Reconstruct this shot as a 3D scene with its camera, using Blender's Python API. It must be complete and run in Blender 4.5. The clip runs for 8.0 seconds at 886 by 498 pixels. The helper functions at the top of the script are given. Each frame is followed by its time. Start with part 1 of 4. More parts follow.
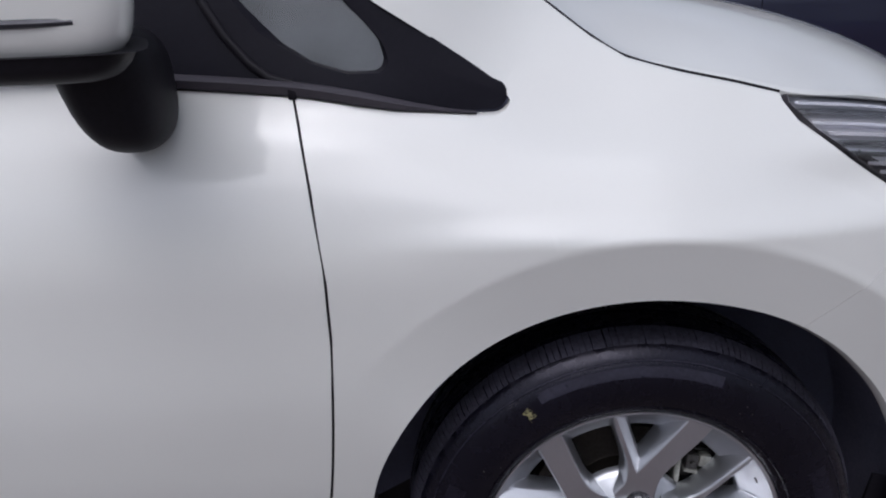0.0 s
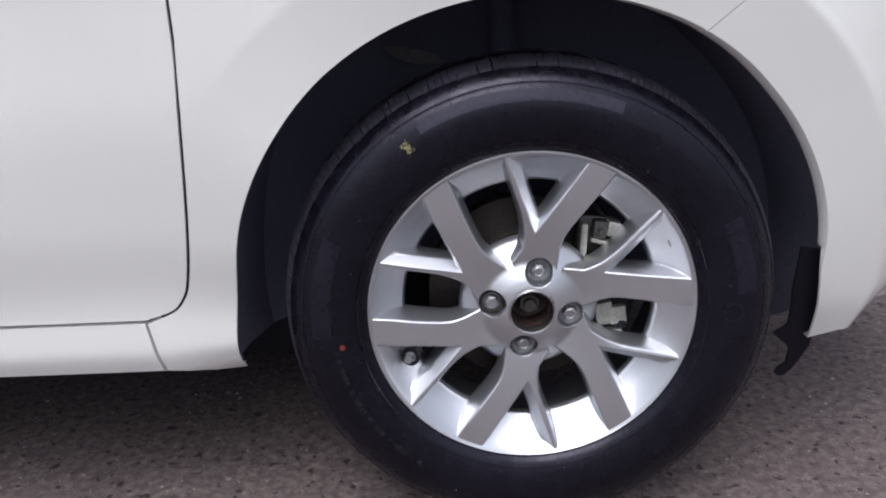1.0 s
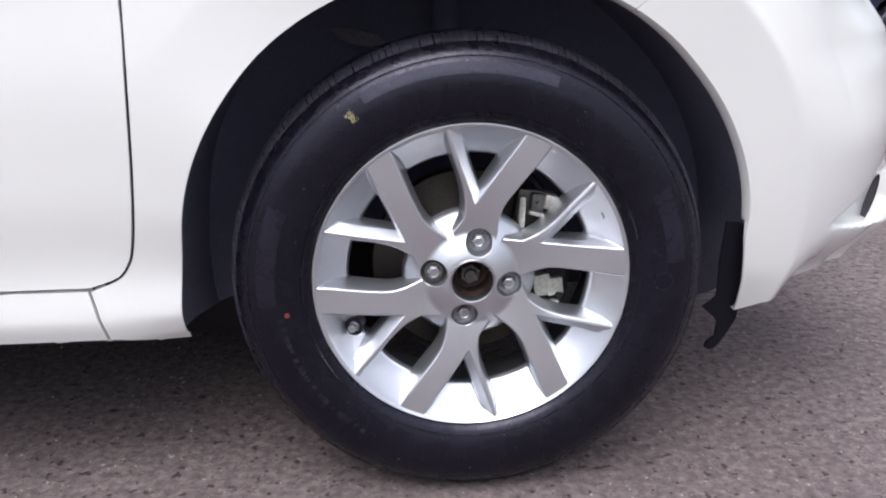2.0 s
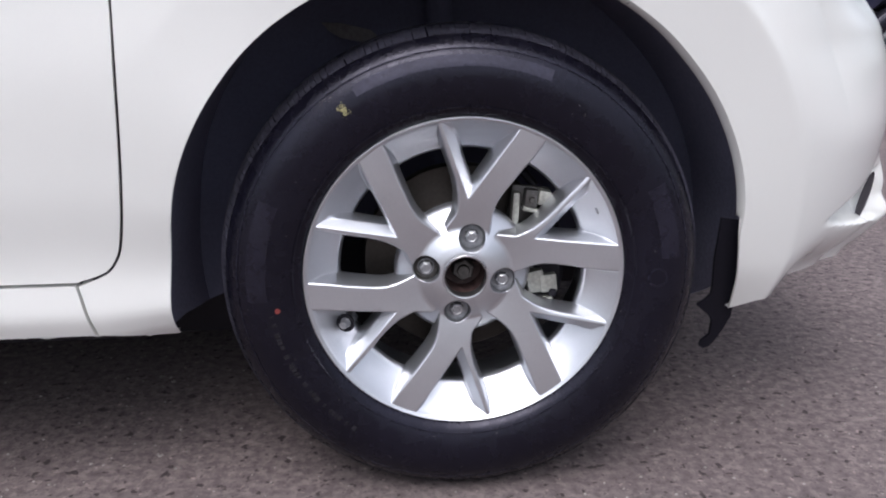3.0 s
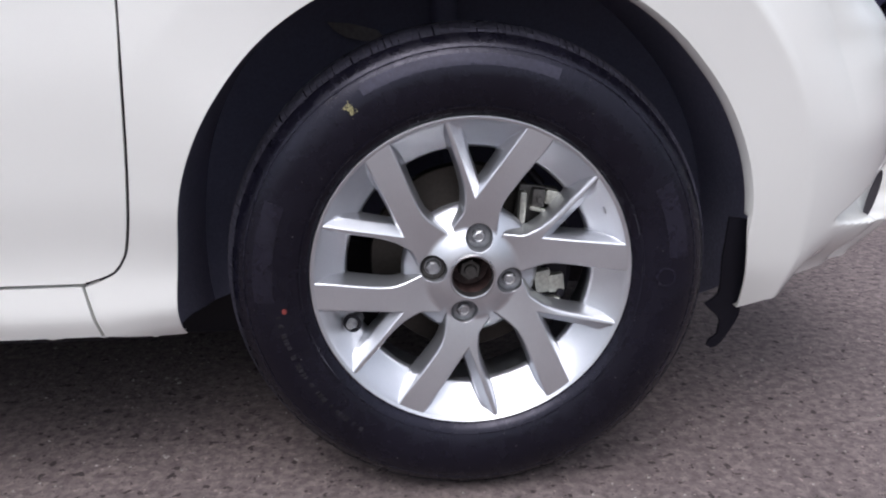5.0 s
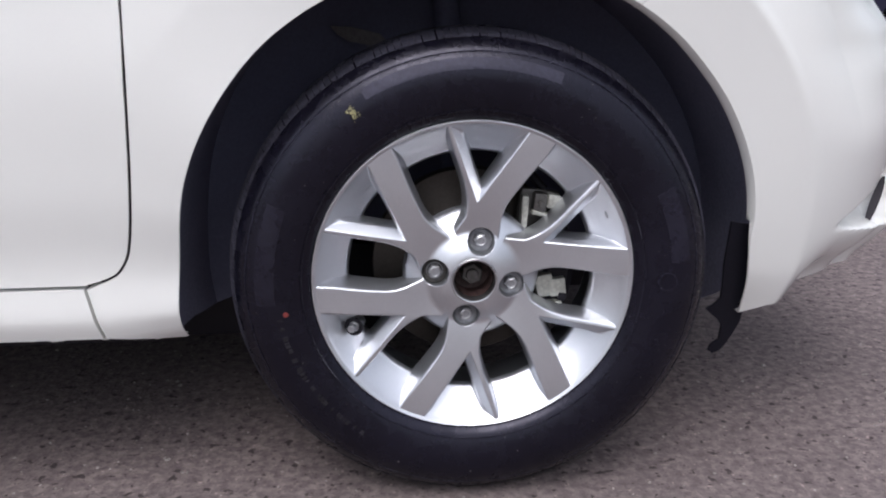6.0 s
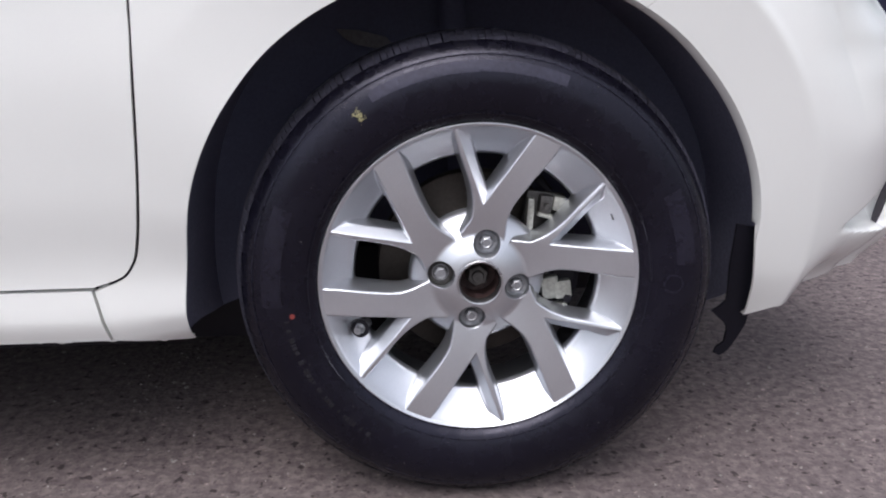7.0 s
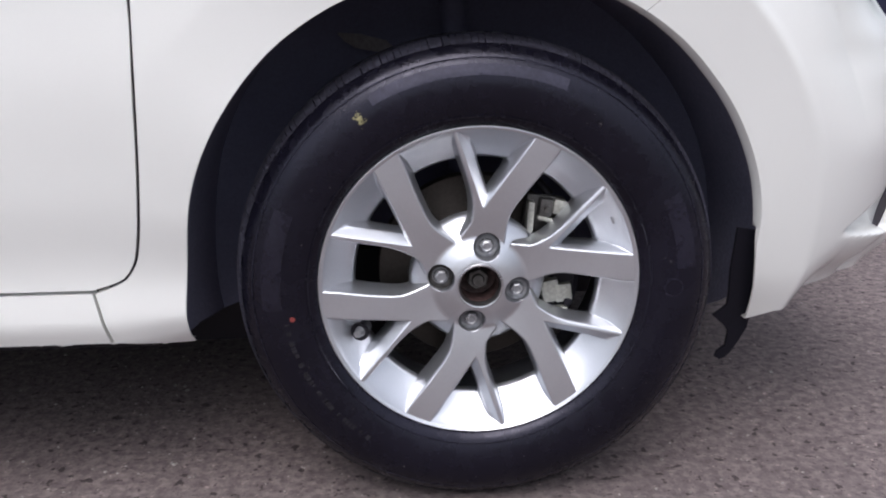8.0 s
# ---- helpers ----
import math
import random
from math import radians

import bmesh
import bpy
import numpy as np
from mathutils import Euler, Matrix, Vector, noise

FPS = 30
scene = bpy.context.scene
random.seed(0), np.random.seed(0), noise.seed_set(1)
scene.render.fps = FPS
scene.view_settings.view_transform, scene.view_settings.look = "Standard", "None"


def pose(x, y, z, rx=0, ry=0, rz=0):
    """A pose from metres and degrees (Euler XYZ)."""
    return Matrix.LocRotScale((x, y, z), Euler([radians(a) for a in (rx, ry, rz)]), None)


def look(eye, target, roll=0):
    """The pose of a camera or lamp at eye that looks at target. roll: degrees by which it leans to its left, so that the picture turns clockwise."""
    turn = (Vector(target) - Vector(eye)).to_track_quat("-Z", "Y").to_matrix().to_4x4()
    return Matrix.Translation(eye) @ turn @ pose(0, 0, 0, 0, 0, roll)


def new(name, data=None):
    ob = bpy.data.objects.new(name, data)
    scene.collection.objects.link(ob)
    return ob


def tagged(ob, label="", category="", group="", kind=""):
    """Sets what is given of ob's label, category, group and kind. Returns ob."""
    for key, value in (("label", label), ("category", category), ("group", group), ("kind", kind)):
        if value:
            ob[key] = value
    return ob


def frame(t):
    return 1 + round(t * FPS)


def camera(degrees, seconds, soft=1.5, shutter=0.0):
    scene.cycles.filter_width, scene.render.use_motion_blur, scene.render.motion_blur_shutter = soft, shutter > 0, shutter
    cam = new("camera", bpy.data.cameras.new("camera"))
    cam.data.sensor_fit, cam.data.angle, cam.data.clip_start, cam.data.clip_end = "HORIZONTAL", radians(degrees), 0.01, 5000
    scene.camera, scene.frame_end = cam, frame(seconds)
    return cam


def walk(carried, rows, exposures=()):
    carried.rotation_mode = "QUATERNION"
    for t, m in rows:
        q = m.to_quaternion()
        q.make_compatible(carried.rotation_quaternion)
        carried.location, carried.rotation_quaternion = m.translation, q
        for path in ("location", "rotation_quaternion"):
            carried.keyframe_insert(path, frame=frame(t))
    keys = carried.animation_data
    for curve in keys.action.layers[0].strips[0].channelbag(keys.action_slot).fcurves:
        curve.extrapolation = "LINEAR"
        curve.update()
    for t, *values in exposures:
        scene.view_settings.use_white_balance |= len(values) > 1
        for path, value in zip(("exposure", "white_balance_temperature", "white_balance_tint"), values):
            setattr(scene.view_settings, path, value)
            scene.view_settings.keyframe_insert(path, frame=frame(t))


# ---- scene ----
cam = camera(58.0, 8.0, soft=2.0)
PATH = [
    (0, (-0.236, -0.886, 1.095), (-0.254, 0.978, 0.372), -2.4),
    (0.1, (-0.2, -0.89, 1.037), (-0.241, 0.982, 0.335), -3.2),
    (0.2, (-0.177, -0.883, 0.975), (-0.222, 0.998, 0.297), -2.6),
    (0.3, (-0.168, -0.887, 0.908), (-0.189, 1.013, 0.284), -1.4),
    (0.5, (-0.116, -0.868, 0.862), (-0.205, 1.011, 0.182), -1.5),
    (1, (-0.11, -0.907, 0.71), (-0.105, 0.985, 0.062), -2.2),
    (1.5, (-0.112, -0.96, 0.679), (0.002, 0.936, 0.055), -1.6),
    (2, (-0.104, -0.955, 0.663), (0.028, 0.945, 0.054), -0.8),
    (3.5, (-0.102, -0.948, 0.646), (0.048, 0.957, 0.053), -0.5),
    (4, (-0.105, -0.946, 0.645), (0.039, 0.958, 0.051), -0.6),
    (4.5, (-0.107, -0.946, 0.643), (0.035, 0.959, 0.05), -0.8),
    (6, (-0.108, -0.946, 0.644), (0.03, 0.962, 0.062), -0.5),
    (6.5, (-0.11, -0.948, 0.643), (0.027, 0.962, 0.065), -0.5),
    (7, (-0.11, -0.949, 0.644), (0.017, 0.962, 0.069), -0.6),
    (7.5, (-0.109, -0.949, 0.645), (0.017, 0.962, 0.07), -0.6),
    (8, (-0.106, -0.95, 0.643), (0.013, 0.964, 0.078), -0.6),
]
walk(cam, [(t, look(eye, target, roll)) for t, eye, target, roll in PATH],
     exposures=[(0.0, -0.44, 6050, 14.6), (0.5, -0.28, 6100, 14), (0.8, 0.10, 6150, 13.6), (1.0, 0.38, 6200, 13.4), (1.5, 0.73, 6200, 13.4), (2.0, 0.83, 6200, 13.4), (3.5, 0.56, 6200, 13.4), (8.0, 0.60, 6250, 13.2)])

# ---- world and light ----
world = bpy.data.worlds.new("overcast_sky")
scene.world = world
world.use_nodes = True
SUN_UP, SUN_TURN = 60.0, 198.0
sky = world.node_tree.nodes.new("ShaderNodeTexSky")
sky.sky_type = "NISHITA"
sky.sun_disc = False
sky.sun_elevation, sky.sun_rotation = radians(SUN_UP), radians(SUN_TURN)
sky.air_density, sky.dust_density, sky.ozone_density = 1.0, 3.0, 1.0
back = world.node_tree.nodes["Background"]
back.inputs["Strength"].default_value = 0.15
veil = world.node_tree.nodes.new("ShaderNodeHueSaturation")
veil.inputs["Saturation"].default_value = 0.36
world.node_tree.links.new(sky.outputs["Color"], veil.inputs["Color"])
# an overcast sky: brightest overhead, with soft cloud
where = world.node_tree.nodes.new("ShaderNodeTexCoord")
height = world.node_tree.nodes.new("ShaderNodeSeparateXYZ")
world.node_tree.links.new(where.outputs["Generated"], height.inputs["Vector"])
rise = world.node_tree.nodes.new("ShaderNodeMapRange")
rise.inputs["From Min"].default_value, rise.inputs["From Max"].default_value = 0.0, 0.9
rise.inputs["To Min"].default_value, rise.inputs["To Max"].default_value = 0.40, 1.52
world.node_tree.links.new(height.outputs["Z"], rise.inputs["Value"])
cloud = world.node_tree.nodes.new("ShaderNodeTexNoise")
cloud.inputs["Scale"].default_value, cloud.inputs["Detail"].default_value, cloud.inputs["Roughness"].default_value = 4.2, 6.0, 0.55
world.node_tree.links.new(where.outputs["Generated"], cloud.inputs["Vector"])
bank = world.node_tree.nodes.new("ShaderNodeMapRange")
bank.inputs["From Min"].default_value, bank.inputs["From Max"].default_value = 0.36, 0.64
bank.inputs["To Min"].default_value, bank.inputs["To Max"].default_value = 0.62, 1.42
world.node_tree.links.new(cloud.outputs["Fac"], bank.inputs["Value"])
both_ways = world.node_tree.nodes.new("ShaderNodeMath")
both_ways.operation = "MULTIPLY"
world.node_tree.links.new(rise.outputs["Result"], both_ways.inputs[0])
world.node_tree.links.new(bank.outputs["Result"], both_ways.inputs[1])
world.node_tree.links.new(both_ways.outputs[0], veil.inputs["Value"])
world.node_tree.links.new(veil.outputs["Color"], back.inputs["Color"])
sun = new("sun", bpy.data.lights.new("sun", "SUN"))
sun.data.energy, sun.data.angle, sun.data.color = 0.68, radians(50), (1.0, 0.97, 0.94)
sun_from = Vector((math.sin(radians(SUN_TURN)) * math.cos(radians(SUN_UP)),
                   math.cos(radians(SUN_TURN)) * math.cos(radians(SUN_UP)), math.sin(radians(SUN_UP))))
sun.matrix_world = look(sun_from * 20, (0, 0, 0))


# ---- materials ----
def material(name, color, rough=0.5, metal=0.0, coat=0.0, grain=0.0, scale=200.0, vary=0.06, bump=0.0, bump_scale=400.0, spec=0.5, patch=0.0):
    """A node material: two scales of noise on colour and roughness, and a fine bump."""
    m = bpy.data.materials.new(name)
    m.use_nodes = True
    nt = m.node_tree
    bs = nt.nodes["Principled BSDF"]
    bs.inputs["Metallic"].default_value = metal
    bs.inputs["Coat Weight"].default_value = coat
    bs.inputs["Coat Roughness"].default_value = 0.04
    bs.inputs["Specular IOR Level"].default_value = spec
    co = nt.nodes.new("ShaderNodeTexCoord")
    big = nt.nodes.new("ShaderNodeTexNoise")
    big.inputs["Scale"].default_value, big.inputs["Detail"].default_value = 7.0, 4.0
    fine = nt.nodes.new("ShaderNodeTexNoise")
    fine.inputs["Scale"].default_value, fine.inputs["Detail"].default_value = scale, 3.0
    nt.links.new(co.outputs["Object"], big.inputs["Vector"])
    nt.links.new(co.outputs["Object"], fine.inputs["Vector"])
    mix = nt.nodes.new("ShaderNodeMix")
    mix.data_type = "FLOAT"
    mix.inputs[0].default_value = 0.5
    nt.links.new(big.outputs["Fac"], mix.inputs[2])
    nt.links.new(fine.outputs["Fac"], mix.inputs[3])
    ramp = nt.nodes.new("ShaderNodeValToRGB")
    lo = [max(0.0, c * (1 - vary - grain)) for c in color]
    hi = [min(1.0, c * (1 + vary + grain)) for c in color]
    ramp.color_ramp.elements[0].position, ramp.color_ramp.elements[1].position = 0.35, 0.65
    ramp.color_ramp.elements[0].color, ramp.color_ramp.elements[1].color = (*lo, 1), (*hi, 1)
    nt.links.new(mix.outputs[0], ramp.inputs["Fac"])
    nt.links.new(ramp.outputs["Color"], bs.inputs["Base Color"])
    rr = nt.nodes.new("ShaderNodeMapRange")
    rr.inputs["To Min"].default_value, rr.inputs["To Max"].default_value = rough * 0.85, min(1.0, rough * 1.15)
    nt.links.new(big.outputs["Fac"], rr.inputs["Value"])
    nt.links.new(rr.outputs["Result"], bs.inputs["Roughness"])
    if patch:
        pn = nt.nodes.new("ShaderNodeTexNoise")
        pn.inputs["Scale"].default_value, pn.inputs["Detail"].default_value, pn.inputs["Roughness"].default_value = patch, 6.0, 0.65
        nt.links.new(co.outputs["Object"], pn.inputs["Vector"])
        nt.links.new(pn.outputs["Fac"], rr.inputs["Value"])
        rr.inputs["From Min"].default_value, rr.inputs["From Max"].default_value = 0.38, 0.62
        rr.inputs["To Min"].default_value, rr.inputs["To Max"].default_value = rough * 0.68, min(1.0, rough * 1.45)
    if bump:
        bn = nt.nodes.new("ShaderNodeTexNoise")
        bn.inputs["Scale"].default_value, bn.inputs["Detail"].default_value = bump_scale, 3.0
        nt.links.new(co.outputs["Object"], bn.inputs["Vector"])
        bp = nt.nodes.new("ShaderNodeBump")
        bp.inputs["Strength"].default_value, bp.inputs["Distance"].default_value = bump, 0.002
        nt.links.new(bn.outputs["Fac"], bp.inputs["Height"])
        nt.links.new(bp.outputs["Normal"], bs.inputs["Normal"])
    return m


def cool(m, tint):
    """Tints a material's gloss."""
    m.node_tree.nodes["Principled BSDF"].inputs["Specular Tint"].default_value = (*tint, 1)
    return m


def glass(name, tint, rough=0.0):
    m = bpy.data.materials.new(name)
    m.use_nodes = True
    bs = m.node_tree.nodes["Principled BSDF"]
    bs.inputs["Base Color"].default_value = (*tint, 1)
    bs.inputs["Roughness"].default_value = rough
    bs.inputs["Transmission Weight"].default_value = 1.0
    bs.inputs["IOR"].default_value = 1.5
    bs.inputs["Coat Weight"].default_value, bs.inputs["Coat IOR"].default_value = 1.0, 1.6
    return m


PAINT = material("white_pearl_paint", (0.779, 0.785, 0.755), 0.32, 0.0, 1.0, vary=0.012, scale=900)
BLUE = material("dark_blue_paint", (0.006, 0.008, 0.036), 0.3, 0.3, 1.0, vary=0.05, scale=900)
BLACK = material("black_plastic", (0.013, 0.012, 0.016), 0.5, vary=0.15, bump=0.1, bump_scale=900, spec=0.18)
LINER = material("black_liner_felt", (0.118, 0.122, 0.178), 0.85, vary=0.12, bump=0.15, bump_scale=900, spec=0.2)
BAND = material("black_liner_plastic", (0.19, 0.19, 0.265), 0.8, vary=0.2, bump=0.15, bump_scale=900, spec=0.15)
RUBBER = cool(material("tyre_rubber", (0.0044, 0.0041, 0.0078), 0.25, vary=0.3, grain=0.1, bump=0.14, bump_scale=160, spec=0.36, patch=38.0), (0.84, 0.82, 1.0))
RUBBER_PALE = cool(material("tyre_rubber_sheen_band", (0.020, 0.0195, 0.030), 0.40, vary=0.4, grain=0.2, bump=0.2, bump_scale=300, spec=0.44, patch=50.0), (0.84, 0.82, 1.0))
ALLOY = material("silver_alloy_paint", (0.615, 0.630, 0.662), 0.36, 0.92, 0.3, vary=0.09, scale=1100, bump=0.07, bump_scale=1100)
DUSTY = material("dusty_dark_metal", (0.135, 0.125, 0.128), 0.8, vary=0.3)
STEEL = material("bright_steel", (0.55, 0.55, 0.56), 0.28, 1.0, vary=0.1)
NUT = material("dark_zinc_nut", (0.34, 0.345, 0.36), 0.48, 0.8, vary=0.2)
CAST = material("cast_iron", (0.10, 0.095, 0.09), 0.5, 0.7, vary=0.25, grain=0.1)
DISC = material("brake_disc_steel", (0.055, 0.048, 0.043), 0.55, 0.9, vary=0.2)
RUST = material("rusty_hub", (0.075, 0.045, 0.042), 0.6, 0.4, vary=0.5, grain=0.2)
IRON_PALE = material("pale_caliper_casting", (0.40, 0.40, 0.355), 0.45, 0.6, vary=0.2, grain=0.1)
CHROME = material("lamp_reflector", (0.80, 0.80, 0.86), 0.30, 0.5, vary=0.04)
SMOKE = material("dark_lamp_insert", (0.05, 0.05, 0.06), 0.25, 0.4, vary=0.2)
RUBBER_MID = cool(material("tyre_rubber_moulded_panel", (0.0075, 0.0070, 0.0125), 0.32, vary=0.4, grain=0.2, bump=0.2, bump_scale=300, spec=0.44, patch=50.0), (0.84, 0.82, 1.0))
# paler than the tyre: light caught on the shoulder edge, put into the colour
SHOULDER = cool(material("tread_rubber_lit_edge", (0.030, 0.029, 0.040), 0.6, vary=0.4, grain=0.2, spec=0.4), (0.84, 0.82, 1.0))
YELLOW = material("yellow_paint_mark", (0.27, 0.245, 0.12), 0.7, vary=0.5, grain=0.3, scale=300)
RED = material("red_paint_dot", (0.19, 0.030, 0.026), 0.6, vary=0.2)
LETTER = material("raised_sidewall_rubber", (0.013, 0.012, 0.016), 0.5, vary=0.6, spec=0.4)
TRIM = material("black_window_trim", (0.012, 0.0115, 0.017), 0.5, vary=0.1, spec=0.1)
MOULD = material("grey_black_moulding", (0.055, 0.050, 0.060), 0.5, vary=0.1, spec=0.4)
SEAT = material("dark_cabin_trim", (0.02, 0.02, 0.024), 0.8, vary=0.2)
PANE = glass("window_glass", (0.72, 0.76, 0.76))
LENS = glass("lamp_lens", (0.97, 0.97, 0.98))


def asphalt():
    m = bpy.data.materials.new("worn_asphalt")
    m.use_nodes = True
    nt = m.node_tree
    bs = nt.nodes["Principled BSDF"]
    bs.inputs["Roughness"].default_value = 0.85
    co = nt.nodes.new("ShaderNodeTexCoord")

    def noise_node(scale, detail=4.0):
        n = nt.nodes.new("ShaderNodeTexNoise")
        n.inputs["Scale"].default_value, n.inputs["Detail"].default_value = scale, detail
        nt.links.new(co.outputs["Object"], n.inputs["Vector"])
        return n

    def ramp_node(src, a, b, ca, cb):
        r = nt.nodes.new("ShaderNodeValToRGB")
        r.color_ramp.elements[0].position, r.color_ramp.elements[1].position = a, b
        r.color_ramp.elements[0].color, r.color_ramp.elements[1].color = (*ca, 1), (*cb, 1)
        nt.links.new(src, r.inputs["Fac"])
        return r

    def mixed(kind, fac, a, b):
        x = nt.nodes.new("ShaderNodeMix")
        x.data_type, x.blend_type = "RGBA", kind
        if isinstance(fac, float):
            x.inputs[0].default_value = fac
        else:
            nt.links.new(fac, x.inputs[0])
        nt.links.new(a, x.inputs[6])
        nt.links.new(b, x.inputs[7])
        return x.outputs[2]

    stone = nt.nodes.new("ShaderNodeTexVoronoi")
    stone.inputs["Scale"].default_value = 130.0
    nt.links.new(co.outputs["Object"], stone.inputs["Vector"])
    hue = nt.nodes.new("ShaderNodeSeparateColor")
    nt.links.new(stone.outputs["Color"], hue.inputs["Color"])
    pebble = ramp_node(hue.outputs[0], 0.0, 1.0, (0.111, 0.0893, 0.0890), (0.156, 0.1275, 0.1250))
    pits = ramp_node(noise_node(58.0, 3.5).outputs["Fac"], 0.345, 0.385, (0.26, 0.23, 0.24), (1, 1, 1))
    dents = ramp_node(noise_node(170.0, 2.0).outputs["Fac"], 0.28, 0.40, (0.45, 0.42, 0.43), (1, 1, 1))
    pale = ramp_node(noise_node(95.0, 2.0).outputs["Fac"], 0.67, 0.72, (1, 1, 1), (1.9, 1.86, 1.80))
    stain = ramp_node(noise_node(2.2).outputs["Fac"], 0.3, 0.7, (0.82, 0.80, 0.80), (1.1, 1.08, 1.07))
    a = mixed("MULTIPLY", 1.0, pebble.outputs["Color"], pits.outputs["Color"])
    mottle = ramp_node(noise_node(62.0, 6.0).outputs["Fac"], 0.34, 0.66, (0.69, 0.68, 0.69), (1.34, 1.35, 1.34))
    a = mixed("MULTIPLY", 1.0, a, mottle.outputs["Color"])
    a = mixed("MULTIPLY", 1.0, a, dents.outputs["Color"])
    a = mixed("MULTIPLY", 1.0, a, pale.outputs["Color"])
    a = mixed("MULTIPLY", 1.0, a, stain.outputs["Color"])
    nt.links.new(a, bs.inputs["Base Color"])
    add = nt.nodes.new("ShaderNodeMath")
    add.operation = "ADD"
    nt.links.new(stone.outputs["Distance"], add.inputs[0])
    nt.links.new(noise_node(70.0, 6.0).outputs["Fac"], add.inputs[1])
    bp = nt.nodes.new("ShaderNodeBump")
    bp.inputs["Strength"].default_value, bp.inputs["Distance"].default_value = 0.28, 0.003
    nt.links.new(add.outputs[0], bp.inputs["Height"])
    nt.links.new(bp.outputs["Normal"], bs.inputs["Normal"])
    return m


ASPHALT = asphalt()
CHIP = material("grey_stone_chip", (0.24, 0.22, 0.205), 0.85, vary=0.4, grain=0.2)


# ---- mesh helpers ----
def part(name, bm, mat, parent, label="", m=None, sharp=38.0):
    """Links a bmesh as one mesh object under a thing or a part."""
    me = bpy.data.meshes.new(name)
    bmesh.ops.recalc_face_normals(bm, faces=bm.faces[:])
    bm.to_mesh(me)
    bm.free()
    for p in me.polygons:
        p.use_smooth = True
    me.set_sharp_from_angle(angle=radians(sharp))
    me.materials.append(mat)
    ob = new(name, me)
    ob.parent = parent
    if m is not None:
        ob.matrix_basis = m
    return tagged(ob, label) if label else ob


def curve(pts, x):
    """A smooth curve through the pairs in pts, in order of x."""
    if x <= pts[0][0]:
        return pts[0][1]
    if x >= pts[-1][0]:
        return pts[-1][1]
    n = len(pts)
    for i in range(n - 1):
        if x <= pts[i + 1][0]:
            break
    (x0, y0), (x1, y1) = pts[i], pts[i + 1]
    h, d = x1 - x0, (y1 - y0) / (x1 - x0)

    def slope(k):
        if k == 0 or k == n - 1:
            return d
        a = (pts[k][1] - pts[k - 1][1]) / (pts[k][0] - pts[k - 1][0])
        b = (pts[k + 1][1] - pts[k][1]) / (pts[k + 1][0] - pts[k][0])
        return 0.0 if a * b <= 0 else 2 * a * b / (a + b)

    t = (x - x0) / h
    m0, m1 = slope(i) * h, slope(i + 1) * h
    return (2 * t**3 - 3 * t**2 + 1) * y0 + (t**3 - 2 * t**2 + t) * m0 + (3 * t**2 - 2 * t**3) * y1 + (t**3 - t**2) * m1


def smooth(a, b, x):
    t = min(1.0, max(0.0, (x - a) / (b - a)))
    return t * t * (3 - 2 * t)


def sheet(rows, bm=None, close=False):
    """A skin of quads over rows of points of equal length; close: each row is a ring."""
    bm = bm or bmesh.new()
    vs = [[bm.verts.new(p) for p in row] for row in rows]
    n = len(rows[0])
    for a, b in zip(vs, vs[1:]):
        for j in range(n if close else n - 1):
            k = (j + 1) % n
            try:
                bm.faces.new((a[j], a[k], b[k], b[j]))
            except ValueError:
                pass
    return bm


def lathe(profile, n=72, bm=None, cx=0.0, cz=0.0):
    """Turns (y, r) pairs round the axis along y through cx, cz."""
    rows = []
    for y, r in profile:
        rows.append([(cx + r * math.cos(2 * math.pi * k / n), y, cz + r * math.sin(2 * math.pi * k / n)) for k in range(n)])
    return sheet(rows, bm, close=True)


def solid(profile, n=48):
    """A lathed solid, closed at both ends."""
    bm = lathe(profile, n)
    bm.verts.ensure_lookup_table()
    k = len(profile)
    bm.faces.new([bm.verts[i] for i in range(n)])
    bm.faces.new([bm.verts[(k - 1) * n + i] for i in range(n)])
    return bm


def slab(outline, y0, y1, bm=None, edge=0.0):
    """An upright plate from (x, z) points, from y0 back to y1, with its front edge chamfered."""
    bm = bm or bmesh.new()
    cx, cz = sum(p[0] for p in outline) / len(outline), sum(p[1] for p in outline) / len(outline)
    rings = []
    for y, k in ((y0, edge), (y0 + edge, 0.0), (y1, 0.0)) if edge else ((y0, 0.0), (y1, 0.0)):
        ring = []
        for x, z in outline:
            d = math.hypot(x - cx, z - cz) or 1.0
            ring.append(bm.verts.new((x - (x - cx) / d * k, y, z - (z - cz) / d * k)))
        rings.append(ring)
    n = len(outline)
    for a, b in zip(rings, rings[1:]):
        for j in range(n):
            bm.faces.new((a[j], a[(j + 1) % n], b[(j + 1) % n], b[j]))
    bmesh.ops.triangulate(bm, faces=[bm.faces.new(rings[0])])
    bm.faces.new(rings[-1])
    return bm


def box(size, bevel, bm=None, at=(0, 0, 0), turn=(0, 0, 0), segments=2):
    """A box with rounded edges."""
    bm = bm or bmesh.new()
    got = bmesh.ops.create_cube(bm, size=1.0)["verts"]
    bmesh.ops.scale(bm, vec=size, verts=got)
    if bevel:
        edges = list({e for v in got for e in v.link_edges})
        got = bmesh.ops.bevel(bm, geom=edges, offset=bevel, segments=segments, affect="EDGES", profile=0.5)["verts"]
        got = list({v for f in bm.faces for v in f.verts if v in set(got)})
    bmesh.ops.transform(bm, matrix=pose(*at, *turn), verts=got)
    return bm


